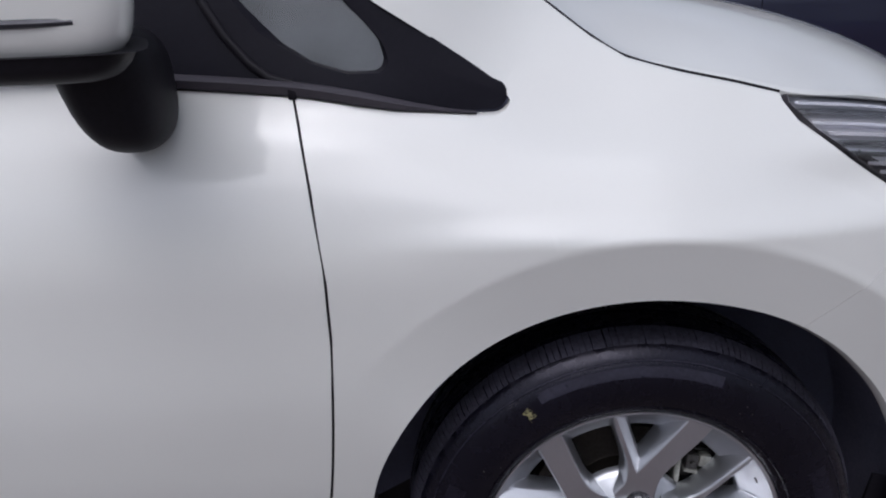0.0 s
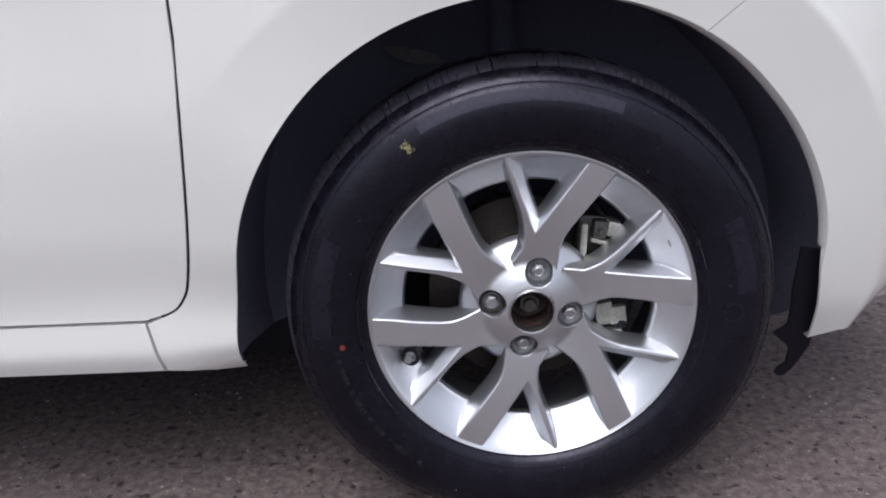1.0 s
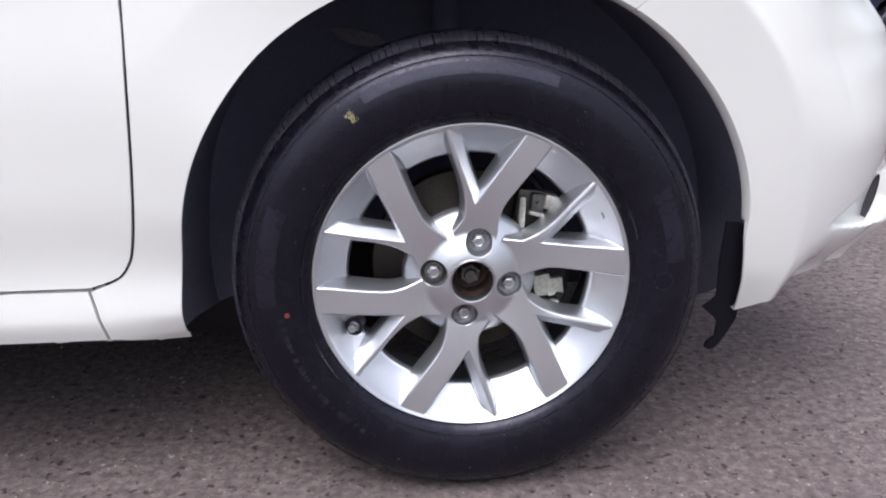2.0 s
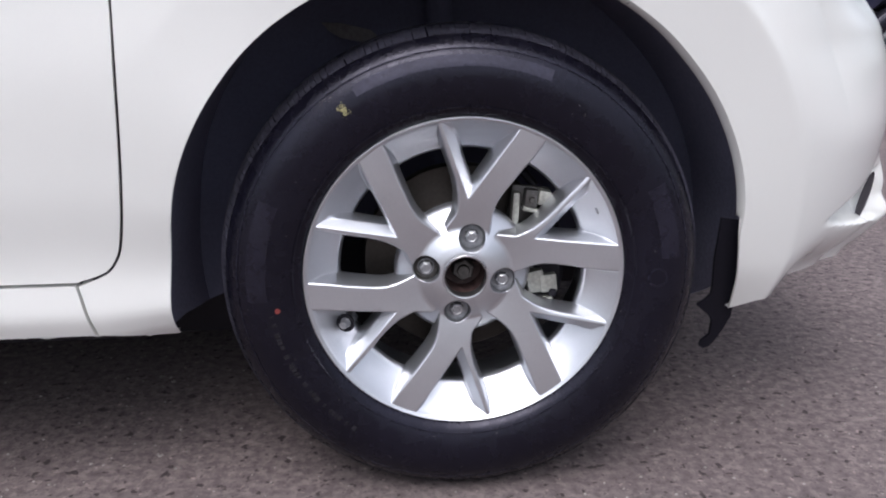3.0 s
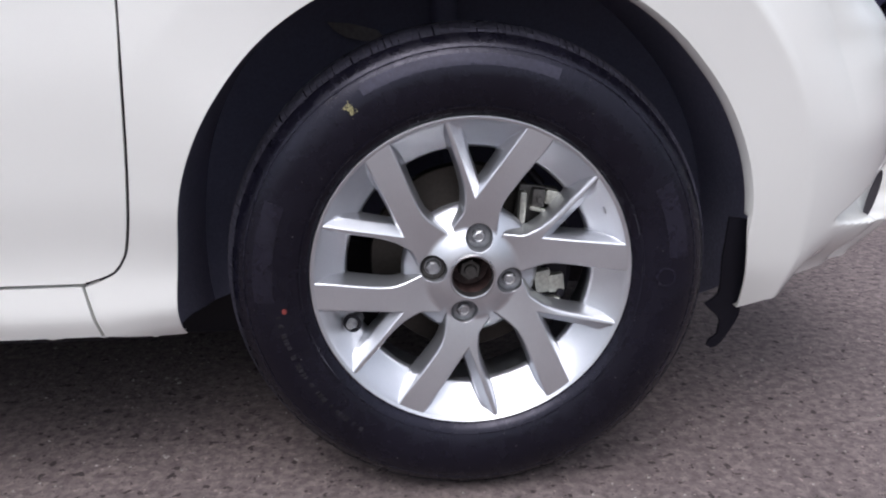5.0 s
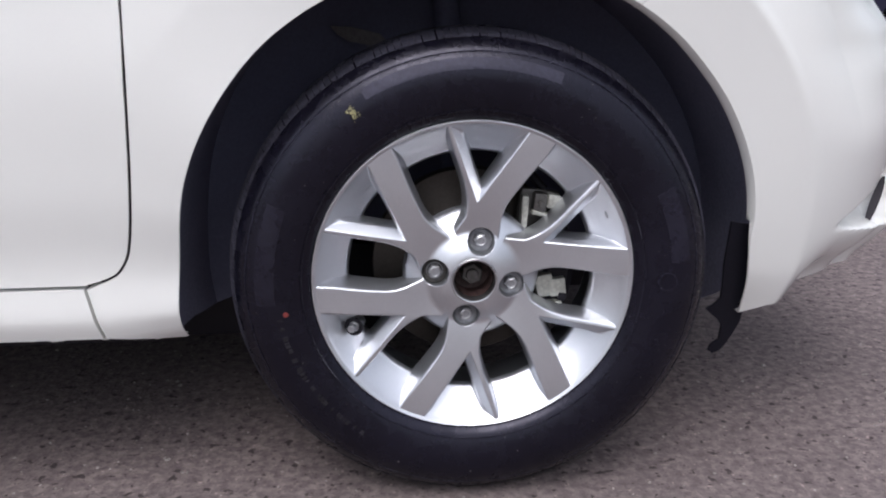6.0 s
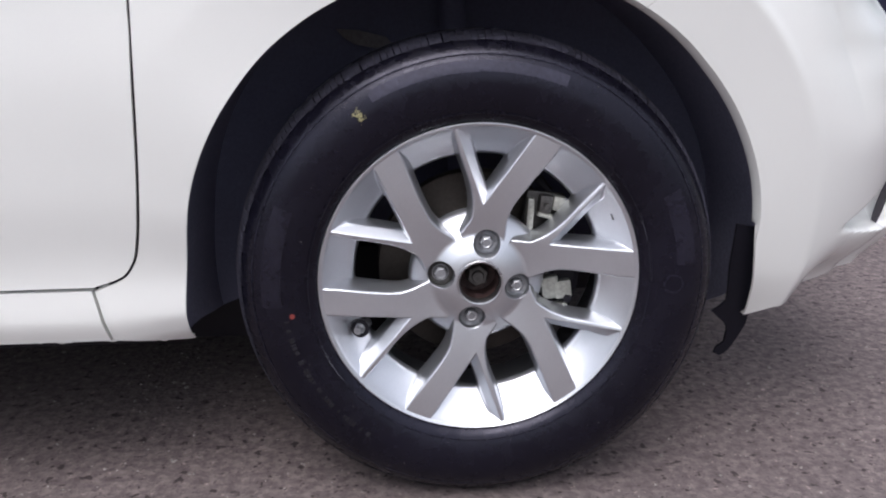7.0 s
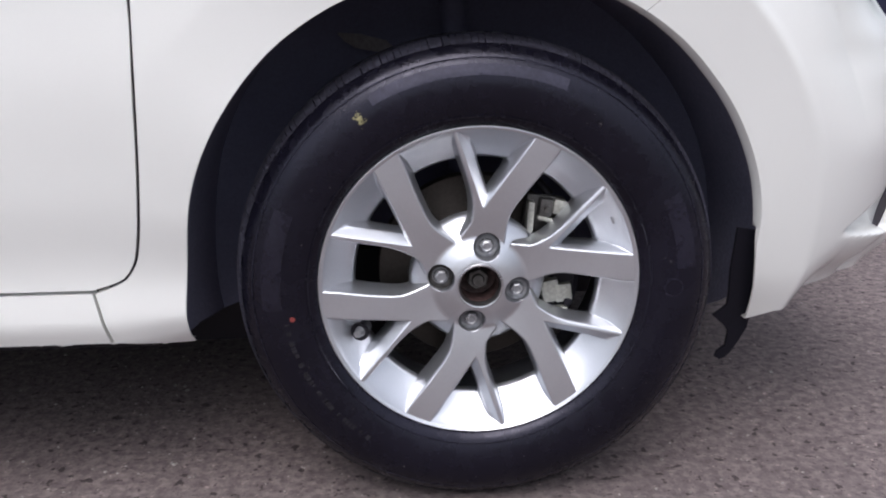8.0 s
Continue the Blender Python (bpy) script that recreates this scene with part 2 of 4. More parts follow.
# ---- ground ----
bm = bmesh.new()
rings = [0.0, 0.6, 1.5, 3.0, 6.0, 12.0, 30.0, 90.0, 300.0, 1200.0]
sheet([[(r * math.cos(k * math.pi / 24), r * math.sin(k * math.pi / 24), 0.0) for k in range(48)] for r in rings[1:]], bm, close=True)
bm.verts.ensure_lookup_table()
bm.faces.new([bm.verts[k] for k in range(48)])
ground = part("ground", bm, ASPHALT, None)
tagged(ground, "grey-brown worn asphalt car park surface with pits", "ground", kind="structure")

# ---- the car's skin ----
HZ = 0.311
MID = 0.79
DOOR = [(0.20, 0.05), (0.25, 0.004), (0.285, -0.0075), (0.32, -0.0072), (0.45, -0.030), (0.60, -0.046), (0.72, -0.046), (0.80, -0.032),
        (0.87, 0.000), (0.93, 0.040), (1.05, 0.075), (1.25, 0.14), (1.42, 0.24)]
WING = [(0.16, 0.07), (0.22, 0.030), (0.30, -0.004), (0.45, -0.030), (0.60, -0.043), (0.70, -0.049), (0.763, -0.050), (0.80, -0.024),
        (0.84, 0.010), (0.90, 0.070), (0.95, 0.118), (1.0, 0.175), (1.1, 0.32)]
CREASE = 0.455
RECEDE = [(0.48, 0.004), (0.55, 0.006), (0.60, 0.020), (0.65, 0.056), (0.70, 0.095), (0.80, 0.16)]
TURN = [(0.0, 0.0), (0.36, 12.0), (0.5, 29.0), (0.6, 43.0), (0.68, 55.0), (0.85, 74.0), (1.30, 90.0)]
_x, _y, _u = 0.0, 0.0, 0.0
PLAN_X, PLAN_Y = [0.0], [0.0]
while _u < 1.6:
    a = radians(curve(TURN, _u))
    _x, _y, _u = _x + 0.01 * math.cos(a), _y + 0.01 * math.sin(a), _u + 0.01
    PLAN_X.append(_x)
    PLAN_Y.append(_y)


def skin(u, z, lift=0.0):
    """The car's outer skin at u along its side (bending round the nose) and height z; lift: outwards."""
    def base(u, z):
        w = smooth(-0.42, -0.02, u)
        return (1 - w) * curve(DOOR, z) + w * curve(WING, z)

    d = base(u, z)
    r = math.hypot(u, z - HZ)
    out = min(max(r - CREASE, 0.0), 0.09)
    d += 0.24 * out * smooth(0.05, 0.25, u) * smooth(0.45, 0.60, z) * (1 - smooth(0.80, 0.86, z))
    d += smooth(0.38, 0.66, u) * curve(RECEDE, z)
    d += 0.030 * (1 - smooth(-0.85, -0.44, u)) * smooth(0.36, 0.88, z)
    if r < CREASE + 0.014:
        # the flare round the arch leans in from the crease to the lip
        k = CREASE / max(r, 0.2)
        lip = base(u * k, HZ + (z - HZ) * k) + 0.18 * (CREASE - r) * (0.3 + 0.7 * smooth(-0.40, -0.15, u * k))
        d += (lip - d) * (1 - smooth(CREASE - 0.010, CREASE + 0.014, r)) * smooth(-0.50, -0.40, u)
    d -= lift
    if u <= 0:
        return Vector((u, d, z))
    k = min(u / 0.01, len(PLAN_X) - 1.001)
    i = int(k)
    f = k - i
    x, y = PLAN_X[i] + f * (PLAN_X[i + 1] - PLAN_X[i]), PLAN_Y[i] + f * (PLAN_Y[i + 1] - PLAN_Y[i])
    a = radians(curve(TURN, u))
    return Vector((x - d * math.sin(a), y + d * math.cos(a), z))


ARCH = [(-13, 0.412), (-6, 0.392), (0, 0.379), (7, 0.3715), (19, 0.371), (31, 0.370), (43, 0.370), (54, 0.373), (65, 0.376), (76, 0.377), (90, 0.378),
        (115, 0.379), (126, 0.378), (141, 0.372), (157, 0.366), (171, 0.360), (191, 0.373)]


def reach(poly, a):
    """How far the ray from the hub at a degrees goes to the line of (u, z) points."""
    c, s = math.cos(radians(a)), math.sin(radians(a))
    best = None
    for (x0, z0), (x1, z1) in zip(poly, poly[1:]):
        z0, z1 = z0 - HZ, z1 - HZ
        den = c * (z1 - z0) - s * (x1 - x0)
        if abs(den) < 1e-9:
            continue
        r = (x0 * (z1 - z0) - z0 * (x1 - x0)) / den
        t = (c * z0 * 0 + ((r * c - x0) * (x1 - x0) + (r * s - z0) * (z1 - z0))) / ((x1 - x0) ** 2 + (z1 - z0) ** 2)
        if -1e-6 <= t <= 1 + 1e-6 and r > 0 and (best is None or r < best):
            best = r
    return best


def fan(poly, a0, a1, step=1.0, plain=(0, 0)):
    """Rows of points between the wheel arch and a border line, ray by ray, with folded edges."""
    angles = {a0, a1}
    a = a0
    while a < a1:
        angles.add(a)
        a += step
    for x, z in poly:
        b = math.degrees(math.atan2(z - HZ, x))
        b = b + 360 if b < -90 else b
        if a0 < b < a1:
            angles.add(b)
    rows = []
    for a in sorted(angles):
        r0, r1 = curve(ARCH, a), reach(poly, a)
        if r1 is None:
            continue
        r1 = max(r1, r0 + 0.0005)
        c, s = math.cos(radians(a)), math.sin(radians(a))
        row = []
        roll = 0.0042 * smooth(3, 12, a) * (1 - smooth(45, 85, a))
        for r, deep in ((min(r0 + 0.008, r1 - 0.0004) if a < 8.5 else r0 - 0.0005 if a < 75 else min(r0 + 0.010 * smooth(75, 110, a) - 0.0005, r1 - 0.0004), 0.014 if a < 184 else 0.003), (min(r0 + 0.0005, r1 - 0.0004), 0.003 + 0.7 * roll if a < 184 else 0.001)):
            p = skin(r * c, HZ + r * s)
            row.append(p + Vector((0, deep, 0)))
        b0 = min(r0 + 0.001 + roll, 0.5 * (r0 + r1))
        b3 = max(r1 - 0.001, b0)
        b1, b2 = min(0.449, b0 + (b3 - b0) * 0.5), min(0.464, b0 + (b3 - b0) * 0.75)
        for lo, hi, count in ((b0, b1, 9), (b1, b2, 8), (b2, b3, 34)):
            for k in range(count):
                r = lo + (hi - lo) * k / count
                row.append(skin(r * c, HZ + r * s))
        row.append(skin(b3 * c, HZ + b3 * s))
        p = skin(r1 * c, HZ + r1 * s)
        row += [p, p] if plain[0] <= a <= plain[1] else [p + Vector((0, 0.002, 0)), p + Vector((0, 0.018, 0))]
        rows.append(row)
    for k, dy in ((0, 0.016), (-1, 0.002)):
        rows.insert(0 if k == 0 else len(rows), [p + Vector((0, dy, 0)) for p in rows[k]])
    return rows


def strip(u0, u1, lower, upper, nu=24, nz=24, lift=0.0, fold=0.016):
    """A panel between two height lines, with folded edges."""
    rows = []
    for i in range(nu + 1):
        u = u0 + (u1 - u0) * i / nu
        z0, z1 = lower(u), upper(u)
        row = [skin(u, z0 + (z1 - z0) * k / nz, lift) for k in range(nz + 1)]
        rows.append([row[0] + Vector((0, fold, 0))] + row + [row[-1] + Vector((0, fold, 0))])
    rows.insert(0, [p + Vector((0, fold, 0)) for p in rows[0]])
    rows.append([p + Vector((0, fold, 0)) for p in rows[-1]])
    return rows


WELD = 0.022
SEAM = [(0.32, -0.474), (0.328, -0.450), (0.336, -0.435), (0.350, -0.424), (0.364, -0.417), (0.434, -0.402), (0.579, -0.386), (0.66, -0.381),
        (0.73, -0.381), (0.83, -0.392), (0.931, -0.411)]
GAP = 0.0015
BONNET_EDGE = [(-0.12, 1.03), (-0.096, 1.012), (-0.05, 0.976), (-0.008, 0.951), (0.056, 0.934), (0.127, 0.919), (0.184, 0.905)]
LAMP_LOW = [(0.180, 0.897), (0.191, 0.879), (0.243, 0.837), (0.339, 0.769), (0.48, 0.70), (0.66, 0.665)]


def flipped(bm):
    """The mirror image on the car's other side."""
    other = bm.copy()
    bmesh.ops.transform(other, matrix=Matrix.Translation((0, 2 * MID, 0)) @ Matrix.Diagonal((1, -1, 1, 1)), verts=other.verts[:])
    bmesh.ops.reverse_faces(other, faces=other.faces[:])
    return other


def both(name, bm, mat, parent, label=""):
    """The part, and its mirror image on the other side."""
    other = flipped(bm)
    part(name, other, mat, parent, label)
    return part(name, bm, mat, parent, label)


def door_edge(z, side):
    return curve(SEAM, z) + side * GAP


def belt(u):
    return curve([(-3.0, 1.06), (-1.45, 0.995), (-0.556, 0.944), (-0.411, 0.931), (-0.294, 0.910), (-0.18, 0.898)], u)


# ---- wheel ----
SPOKE_TURN, LUG_TURN = 88.0, -11.0


def polar(a, r):
    return Vector((r * math.cos(radians(a)), r * math.sin(radians(a))))


def table(pts):
    """A smooth curve through pts, for arrays."""
    xs = np.linspace(pts[0][0], pts[-1][0], 500)
    ys = np.array([curve(pts, x) for x in xs])
    return lambda v: np.interp(v, xs, ys)


def flank(pts, soft):
    """How far a spoke's flank drops at a distance out from its edge; soft: the edge's roundness."""
    xs = np.linspace(-0.01, 0.05, 1201)
    ys = np.interp(xs, [-0.01, 0.0] + [p[0] for p in pts] + [0.05], [0.0, 0.0] + [p[1] for p in pts] + [pts[-1][1] + 8.0 * (0.05 - pts[-1][0])])
    n = max(3, int(soft / 5e-5) | 1)
    for _ in range(2):
        ys = np.convolve(np.pad(ys, n // 2, mode="edge"), np.ones(n) / n, mode="valid")
    return lambda v: np.interp(v, xs, ys)


def blend(a, b, k, flat=0.0):
    """The prouder of two depths, with a fillet between them that dies out towards the face; flat: where it begins."""
    both_deep = np.maximum(a, 0) + np.maximum(b, 0)
    t = np.clip((both_deep - flat) / 0.060, 0, 1)
    k = (k * t * t * (3 - 2 * t) if flat else np.minimum(k, both_deep)) + 1e-6
    h = np.maximum(k - np.abs(a - b), 0.0) / k
    return np.minimum(a, b) - h * h * k / 4


BROAD_EDGE = table([(0.02, -40.0), (0.055, -31.0), (0.0640, -27.2), (0.075, -23.8), (0.0875, -21.4), (0.100, -20.6), (0.112, -21.3), (0.128, -22.9), (0.145, -24.4), (0.160, -25.6), (0.178, -26.8), (0.203, -27.7)])
THIN_EDGE = table([(0.02, 30.0), (0.050, 19.0), (0.058, 15.0), (0.0684, 11.2), (0.080, 8.4), (0.092, 6.7), (0.105, 6.0), (0.120, 6.6), (0.136, 7.8), (0.1536, 9.3), (0.170, 10.3), (0.203, 11.7)])
BROAD_OUT = flank([(0.0020, 0.0020), (0.0036, 0.012), (0.0060, 0.034), (0.0075, 0.060)], 0.0016)
THIN_OUT = flank([(0.0020, 0.0022), (0.0034, 0.010), (0.0052, 0.034), (0.0062, 0.060)], 0.0020)
BROAD_V = flank([(0.0016, 0.0016), (0.0052, 0.013), (0.0080, 0.045), (0.0090, 0.060)], 0.0013)
THIN_V = flank([(0.0122, 0.0145), (0.0155, 0.045), (0.0165, 0.060)], 0.0018)
HUB_FORM = table([(0.02, 0.0030), (0.030, 0.0034), (0.040, 0.0060), (0.048, 0.0096), (0.056, 0.0140), (0.066, 0.0205), (0.078, 0.0295), (0.086, 0.0370), (0.0905, 0.048), (0.093, 0.070), (0.110, 0.30)])
BARREL = table([(0.130, 0.40), (0.1560, 0.075), (0.1592, 0.045), (0.1622, 0.0375), (0.1690, 0.0320), (0.1765, 0.0258), (0.1868, 0.0155), (0.1930, 0.0088), (0.1968, 0.0042), (0.1990, 0.0012), (0.203, -0.001)])
FORK = polar(-0.3, 0.0985)
WINDOW_DEPTH = 0.045


def wheel_depth(x, z, lugs):
    """How deep the cast wheel's face lies at x along the spoke and z across it; y runs into the wheel."""
    r = np.hypot(x, z)
    a = np.degrees(np.arctan2(z, x))
    face = 0.0015 + 0.005 * (1 - np.minimum(1.0, r / 0.2)) + 0.0245 * (1 - np.minimum(1.0, r / 0.2)) ** 2

    def beyond(edge, sign):
        slope = (np.radians(edge(r + 0.001)) - np.radians(edge(r - 0.001))) / 0.002
        return sign * np.radians(a - edge(r)) * r / np.sqrt(1 + (r * slope) ** 2)

    def off(tip, sign):
        e = (tip - FORK).normalized()
        return sign * ((z - FORK.y) * e.x - (x - FORK.x) * e.y)

    over_broad, over_thin = off(polar(-17.8, 0.2), 1), off(polar(10.5, 0.1995), -1)
    broad = np.maximum(BROAD_V(over_broad), BROAD_OUT(beyond(BROAD_EDGE, -1)))
    lean = 0.22 * np.maximum(0.0, -over_thin) * np.clip((r - 0.092) / 0.035, 0, 1)
    thin = np.maximum(THIN_V(over_thin), THIN_OUT(beyond(THIN_EDGE, 1))) + lean
    depth = face + blend(broad, thin, 0.004)
    depth = blend(depth, HUB_FORM(r), 0.0035)
    depth = blend(depth, BARREL(r), 0.026, 0.008)
    for lx, lz in lugs:
        d = np.hypot(x - lx, z - lz)
        t = np.clip((0.0176 - d) / 0.0018, 0, 1)
        depth = depth + np.maximum(0.0, 0.0225 - depth) * t * t * (3 - 2 * t)
    return depth


def cast_spoke(turn, fine=True):
    """One sixth of the cast wheel: a Y spoke with its share of the hub and of the rim's inner slope, the windows open."""
    lugs = []
    for k in range(4):
        c = polar(LUG_TURN + 90 * k - turn, 0.05)
        lugs.append((c.x, c.y))
    verts, faces = [], []
    for r0, r1, nr, na in ((0.0268, 0.088, 100, 160), (0.088, 0.1990, 139, 240)) if fine else ((0.0268, 0.088, 24, 32), (0.088, 0.1990, 36, 60)):
        rr, aa = np.meshgrid(np.linspace(r0, r1, nr + 1), np.radians(np.linspace(-37, 23, na + 1)), indexing="ij")
        x, z = (rr * np.cos(aa)).ravel(), (rr * np.sin(aa)).ravel()
        keep = WINDOW_DEPTH - wheel_depth(x, z, lugs)
        for lx, lz in lugs:
            keep = np.minimum(keep, np.hypot(x - lx, z - lz) - 0.0157)
        i, j = np.meshgrid(np.arange(nr), np.arange(na), indexing="ij")
        q = (i * (na + 1) + j).ravel()
        tris = np.concatenate([np.stack([q, q + 1, q + na + 2], 1), np.stack([q, q + na + 2, q + na + 1], 1)])
        on = (keep > 0)[tris].sum(1)
        ids = {}

        def vert(key, px, pz):
            if key not in ids:
                ids[key] = len(verts)
                verts.append((px, pz))
            return ids[key]

        for t in tris[on == 3].tolist():
            faces.append([vert(k, x[k], z[k]) for k in t])
        for t in tris[(on == 1) | (on == 2)].tolist():
            loop = []
            for k, m in zip(t, t[1:] + t[:1]):
                if keep[k] > 0:
                    loop.append(vert(k, x[k], z[k]))
                if (keep[k] > 0) != (keep[m] > 0):
                    f = keep[k] / (keep[k] - keep[m])
                    loop.append(vert((min(k, m), max(k, m)), x[k] + f * (x[m] - x[k]), z[k] + f * (z[m] - z[k])))
            faces.append(loop)
    p = np.array(verts)
    x, z = p[:, 0], p[:, 1]
    e = 0.00025
    y = wheel_depth(x, z, lugs)
    gx = (wheel_depth(x + e, z, lugs) - wheel_depth(x - e, z, lugs)) / (2 * e)
    gz = (wheel_depth(x, z + e, lugs) - wheel_depth(x, z - e, lugs)) / (2 * e)
    normals = np.stack([gx, -np.ones_like(gx), gz], 1)
    normals /= np.linalg.norm(normals, axis=1)[:, None]
    me = bpy.data.meshes.new("spoke")
    me.from_pydata(np.stack([x, y, z], 1).tolist(), [], faces)
    me.polygons.foreach_set("use_smooth", [True] * len(me.polygons))
    me.update()
    if sum(f.normal.y for f in me.polygons) > 0:
        me.flip_normals()
    me.normals_split_custom_set_from_vertices(normals.tolist())
    me.materials.append(ALLOY)
    return me


SPOKES = {}


TYRE = [(0.006, 0.2020), (0.0016, 0.2042), (-0.002, 0.2060), (-0.007, 0.212), (-0.0115, 0.222), (-0.0150, 0.236), (-0.0165, 0.250), (-0.0150, 0.263), (-0.0118, 0.2730),
        (-0.0090, 0.2795), (-0.0080, 0.2808), (-0.0072, 0.2806), (-0.0066, 0.2822), (-0.0025, 0.2885), (0.0035, 0.2950), (0.0085, 0.2990), (0.0135, 0.3020),
        (0.022, 0.3055), (0.040, 0.3085), (0.0405, 0.3015), (0.0475, 0.3015), (0.048, 0.3090), (0.079, 0.3105), (0.0795, 0.3030), (0.0875, 0.3030),
        (0.088, 0.3105), (0.120, 0.3088), (0.1205, 0.3015), (0.1275, 0.3015), (0.128, 0.3082), (0.146, 0.3050), (0.158, 0.2980), (0.166, 0.285),
        (0.171, 0.262), (0.172, 0.245), (0.168, 0.225), (0.160, 0.209), (0.152, 0.2005)]


def arc_band(y0, y1, r0, r1, a0, a1, n=16, lift=0.0):
    """A low raised band on the sidewall between two radii and two angles."""
    rows = []
    for k in range(n + 1):
        a = a0 + (a1 - a0) * k / n
        c, s = math.cos(radians(a)), math.sin(radians(a))
        row = [(r0 * c, y0 + 0.0015, r0 * s)]
        for j in range(7):
            r = r0 + (r1 - r0) * j / 6
            row.append((r * c, side_y(r) - lift, r * s))
        rows.append(row + [(r1 * c, y1 + 0.0015, r1 * s)])
    rows.insert(0, [(x, y + 0.0012 + lift, z) for x, y, z in rows[0]])
    rows.append([(x, y + 0.0012 + lift, z) for x, y, z in rows[-1]])
    return sheet(rows)


def side_y(r):
    """The sidewall's face at a radius."""
    pts = sorted((q[1], q[0]) for q in TYRE[:17])
    return curve(pts, r)


def wheel_thing(parent, place, detail=True):
    """A wheel: tyre, rim with six Y spokes, nuts, valve and the marks on the tyre."""
    wheel = new("wheel")
    wheel.parent = parent
    wheel.matrix_basis = place
    tyre = part("tyre", lathe(TYRE, 144), RUBBER, wheel, "black road tyre with a smooth sidewall")
    # shoulder blocks
    bm = bmesh.new()
    for k in range(225):
        a = 1.6 * k + random.uniform(-0.10, 0.10)
        w = random.choice((0.66, 0.69, 0.72))
        prof = ((0.0075, 0.2990), (0.0105, 0.3012), (0.0150, 0.3034), (0.024, 0.3068), (0.0385, 0.3098))
        rows = []
        for da in (-w, w):
            c, s = math.cos(radians(a + da)), math.sin(radians(a + da))
            rows.append([(r * c, y, r * s) for y, r in prof])
        low = [[(x * 0.985, y + 0.001, z * 0.985) for x, y, z in row] for row in rows]
        sheet([low[0], rows[0], rows[1], low[1]], bm)
    part("tread_shoulder", bm, SHOULDER, tyre)
    bm = lathe([(0.004, 0.1985), (0.0008, 0.2003), (-0.0008, 0.2020), (-0.0006, 0.2034), (0.0012, 0.2044), (0.006, 0.2046)], 128)
    lathe([(-0.0008, 0.2025), (0.0012, 0.1990)], 128, bm)
    lathe([(0.046, 0.1600), (0.060, 0.1740), (0.135, 0.1800), (0.152, 0.2000)], 128, bm)
    rim = part("rim", bm, ALLOY, wheel, "silver painted alloy rim with six Y-shaped spokes")
    for k in range(6):
        turn = SPOKE_TURN + 60 * k
        if (k, detail) not in SPOKES:
            SPOKES[k, detail] = cast_spoke(turn, detail)
        ob = new("spoke", SPOKES[k, detail])
        ob.parent = rim
        ob.matrix_basis = pose(0, 0, 0, 0, -turn, 0)
    if not detail:
        return wheel
    for k in range(4):
        c = polar(LUG_TURN + 90 * k, 0.05)
        at = Matrix.Translation((c.x, 0.0, c.y))
        seat = lathe([(0.0180, 0.0160), (0.0205, 0.0158), (0.0225, 0.0146), (0.0240, 0.0120), (0.0240, 0.0085)], 32)
        bm = lathe([(0.0235, 0.0112), (0.0222, 0.0108), (0.0222, 0.0098), (0.0236, 0.0092)], 24)
        hexa = [(0.0088 * math.cos(math.pi / 3 * i + k), 0.0088 * math.sin(math.pi / 3 * i + k)) for i in range(6)]
        slab(hexa, 0.0150, 0.0245, bm, edge=0.0012)
        nut = part("wheel_nut", bm, NUT, wheel, "dull steel wheel nut in a recess", at)
        part("lug_seat", seat, NUT if k != 2 else CAST, wheel, "grey nut seat in the wheel", at)
        part("stud_end", lathe([(0.0180, 0.0001), (0.0180, 0.0040), (0.0152, 0.0046), (0.0146, 0.0056), (0.0152, 0.0064), (0.0170, 0.0066)], 24), STEEL if k != 2 else NUT, nut)
    # the middle bore: cap missing, hub nut in sight
    bm = lathe([(0.0150, 0.0250), (0.0055, 0.0254), (0.0022, 0.0268), (0.0016, 0.0285), (0.0032, 0.0300), (0.0070, 0.0306)], 64)
    part("bore_ring", bm, STEEL, wheel, "bright machined ring round the open middle bore")
    part("bore_wall", lathe([(0.012, 0.0256), (0.05, 0.0255), (0.052, 0.0205), (0.0525, 0.0001)], 64), RUST, wheel, "rusty hub inside the open bore")
    hexa = [(0.0150 * math.cos(math.pi / 3 * i + 0.35), 0.0150 * math.sin(math.pi / 3 * i + 0.35)) for i in range(6)]
    bm = slab(hexa, 0.030, 0.052, edge=0.002)
    lathe([(0.026, 0.0001), (0.026, 0.0070), (0.0305, 0.0085)], 32, bm)
    part("hub_nut", bm, CAST, wheel, "dark hexagonal hub nut")
    v = polar(-158.5, 0.170)
    bm = lathe([(0.0005, 0.0001), (0.0005, 0.0045), (0.002, 0.0052), (0.010, 0.0050), (0.011, 0.0062), (0.018, 0.0075), (0.034, 0.0085)], 20)
    part("valve", bm, NUT, wheel, "tyre valve with a dusty grey cap", Matrix.Translation((v.x, 0.008, v.y)) @ pose(0, 0, 0, 0, 0, -18))
    part("valve_collar", lathe([(0.012, 0.0125), (0.010, 0.0122), (0.0095, 0.0105), (0.012, 0.0070)], 20), BLACK, wheel, "black rubber valve collar", Matrix.Translation((v.x, 0.008, v.y)) @ pose(0, 0, 0, 0, 0, -18))
    w = polar(25.0, 0.186)
    part("balance_weight", box((0.003, 0.0015, 0.009), 0.0006), ALLOY, wheel, "", Matrix.Translation((w.x, 0.0145, w.y)) @ pose(0, 0, 0, 0, -25, 0) @ pose(0, 0, 0, 0, 0, 30))
    # sidewall relief
    # upper band: the sheen along the tyre's top is put into its paler colour
    for a0, a1, r0, r1 in ((68, 119, 0.2635, 0.2770),):
        part("sidewall_panel", arc_band(side_y(r0), side_y(r1), r0, r1, a0, a1, 24, 0.0004), RUBBER_PALE, tyre)
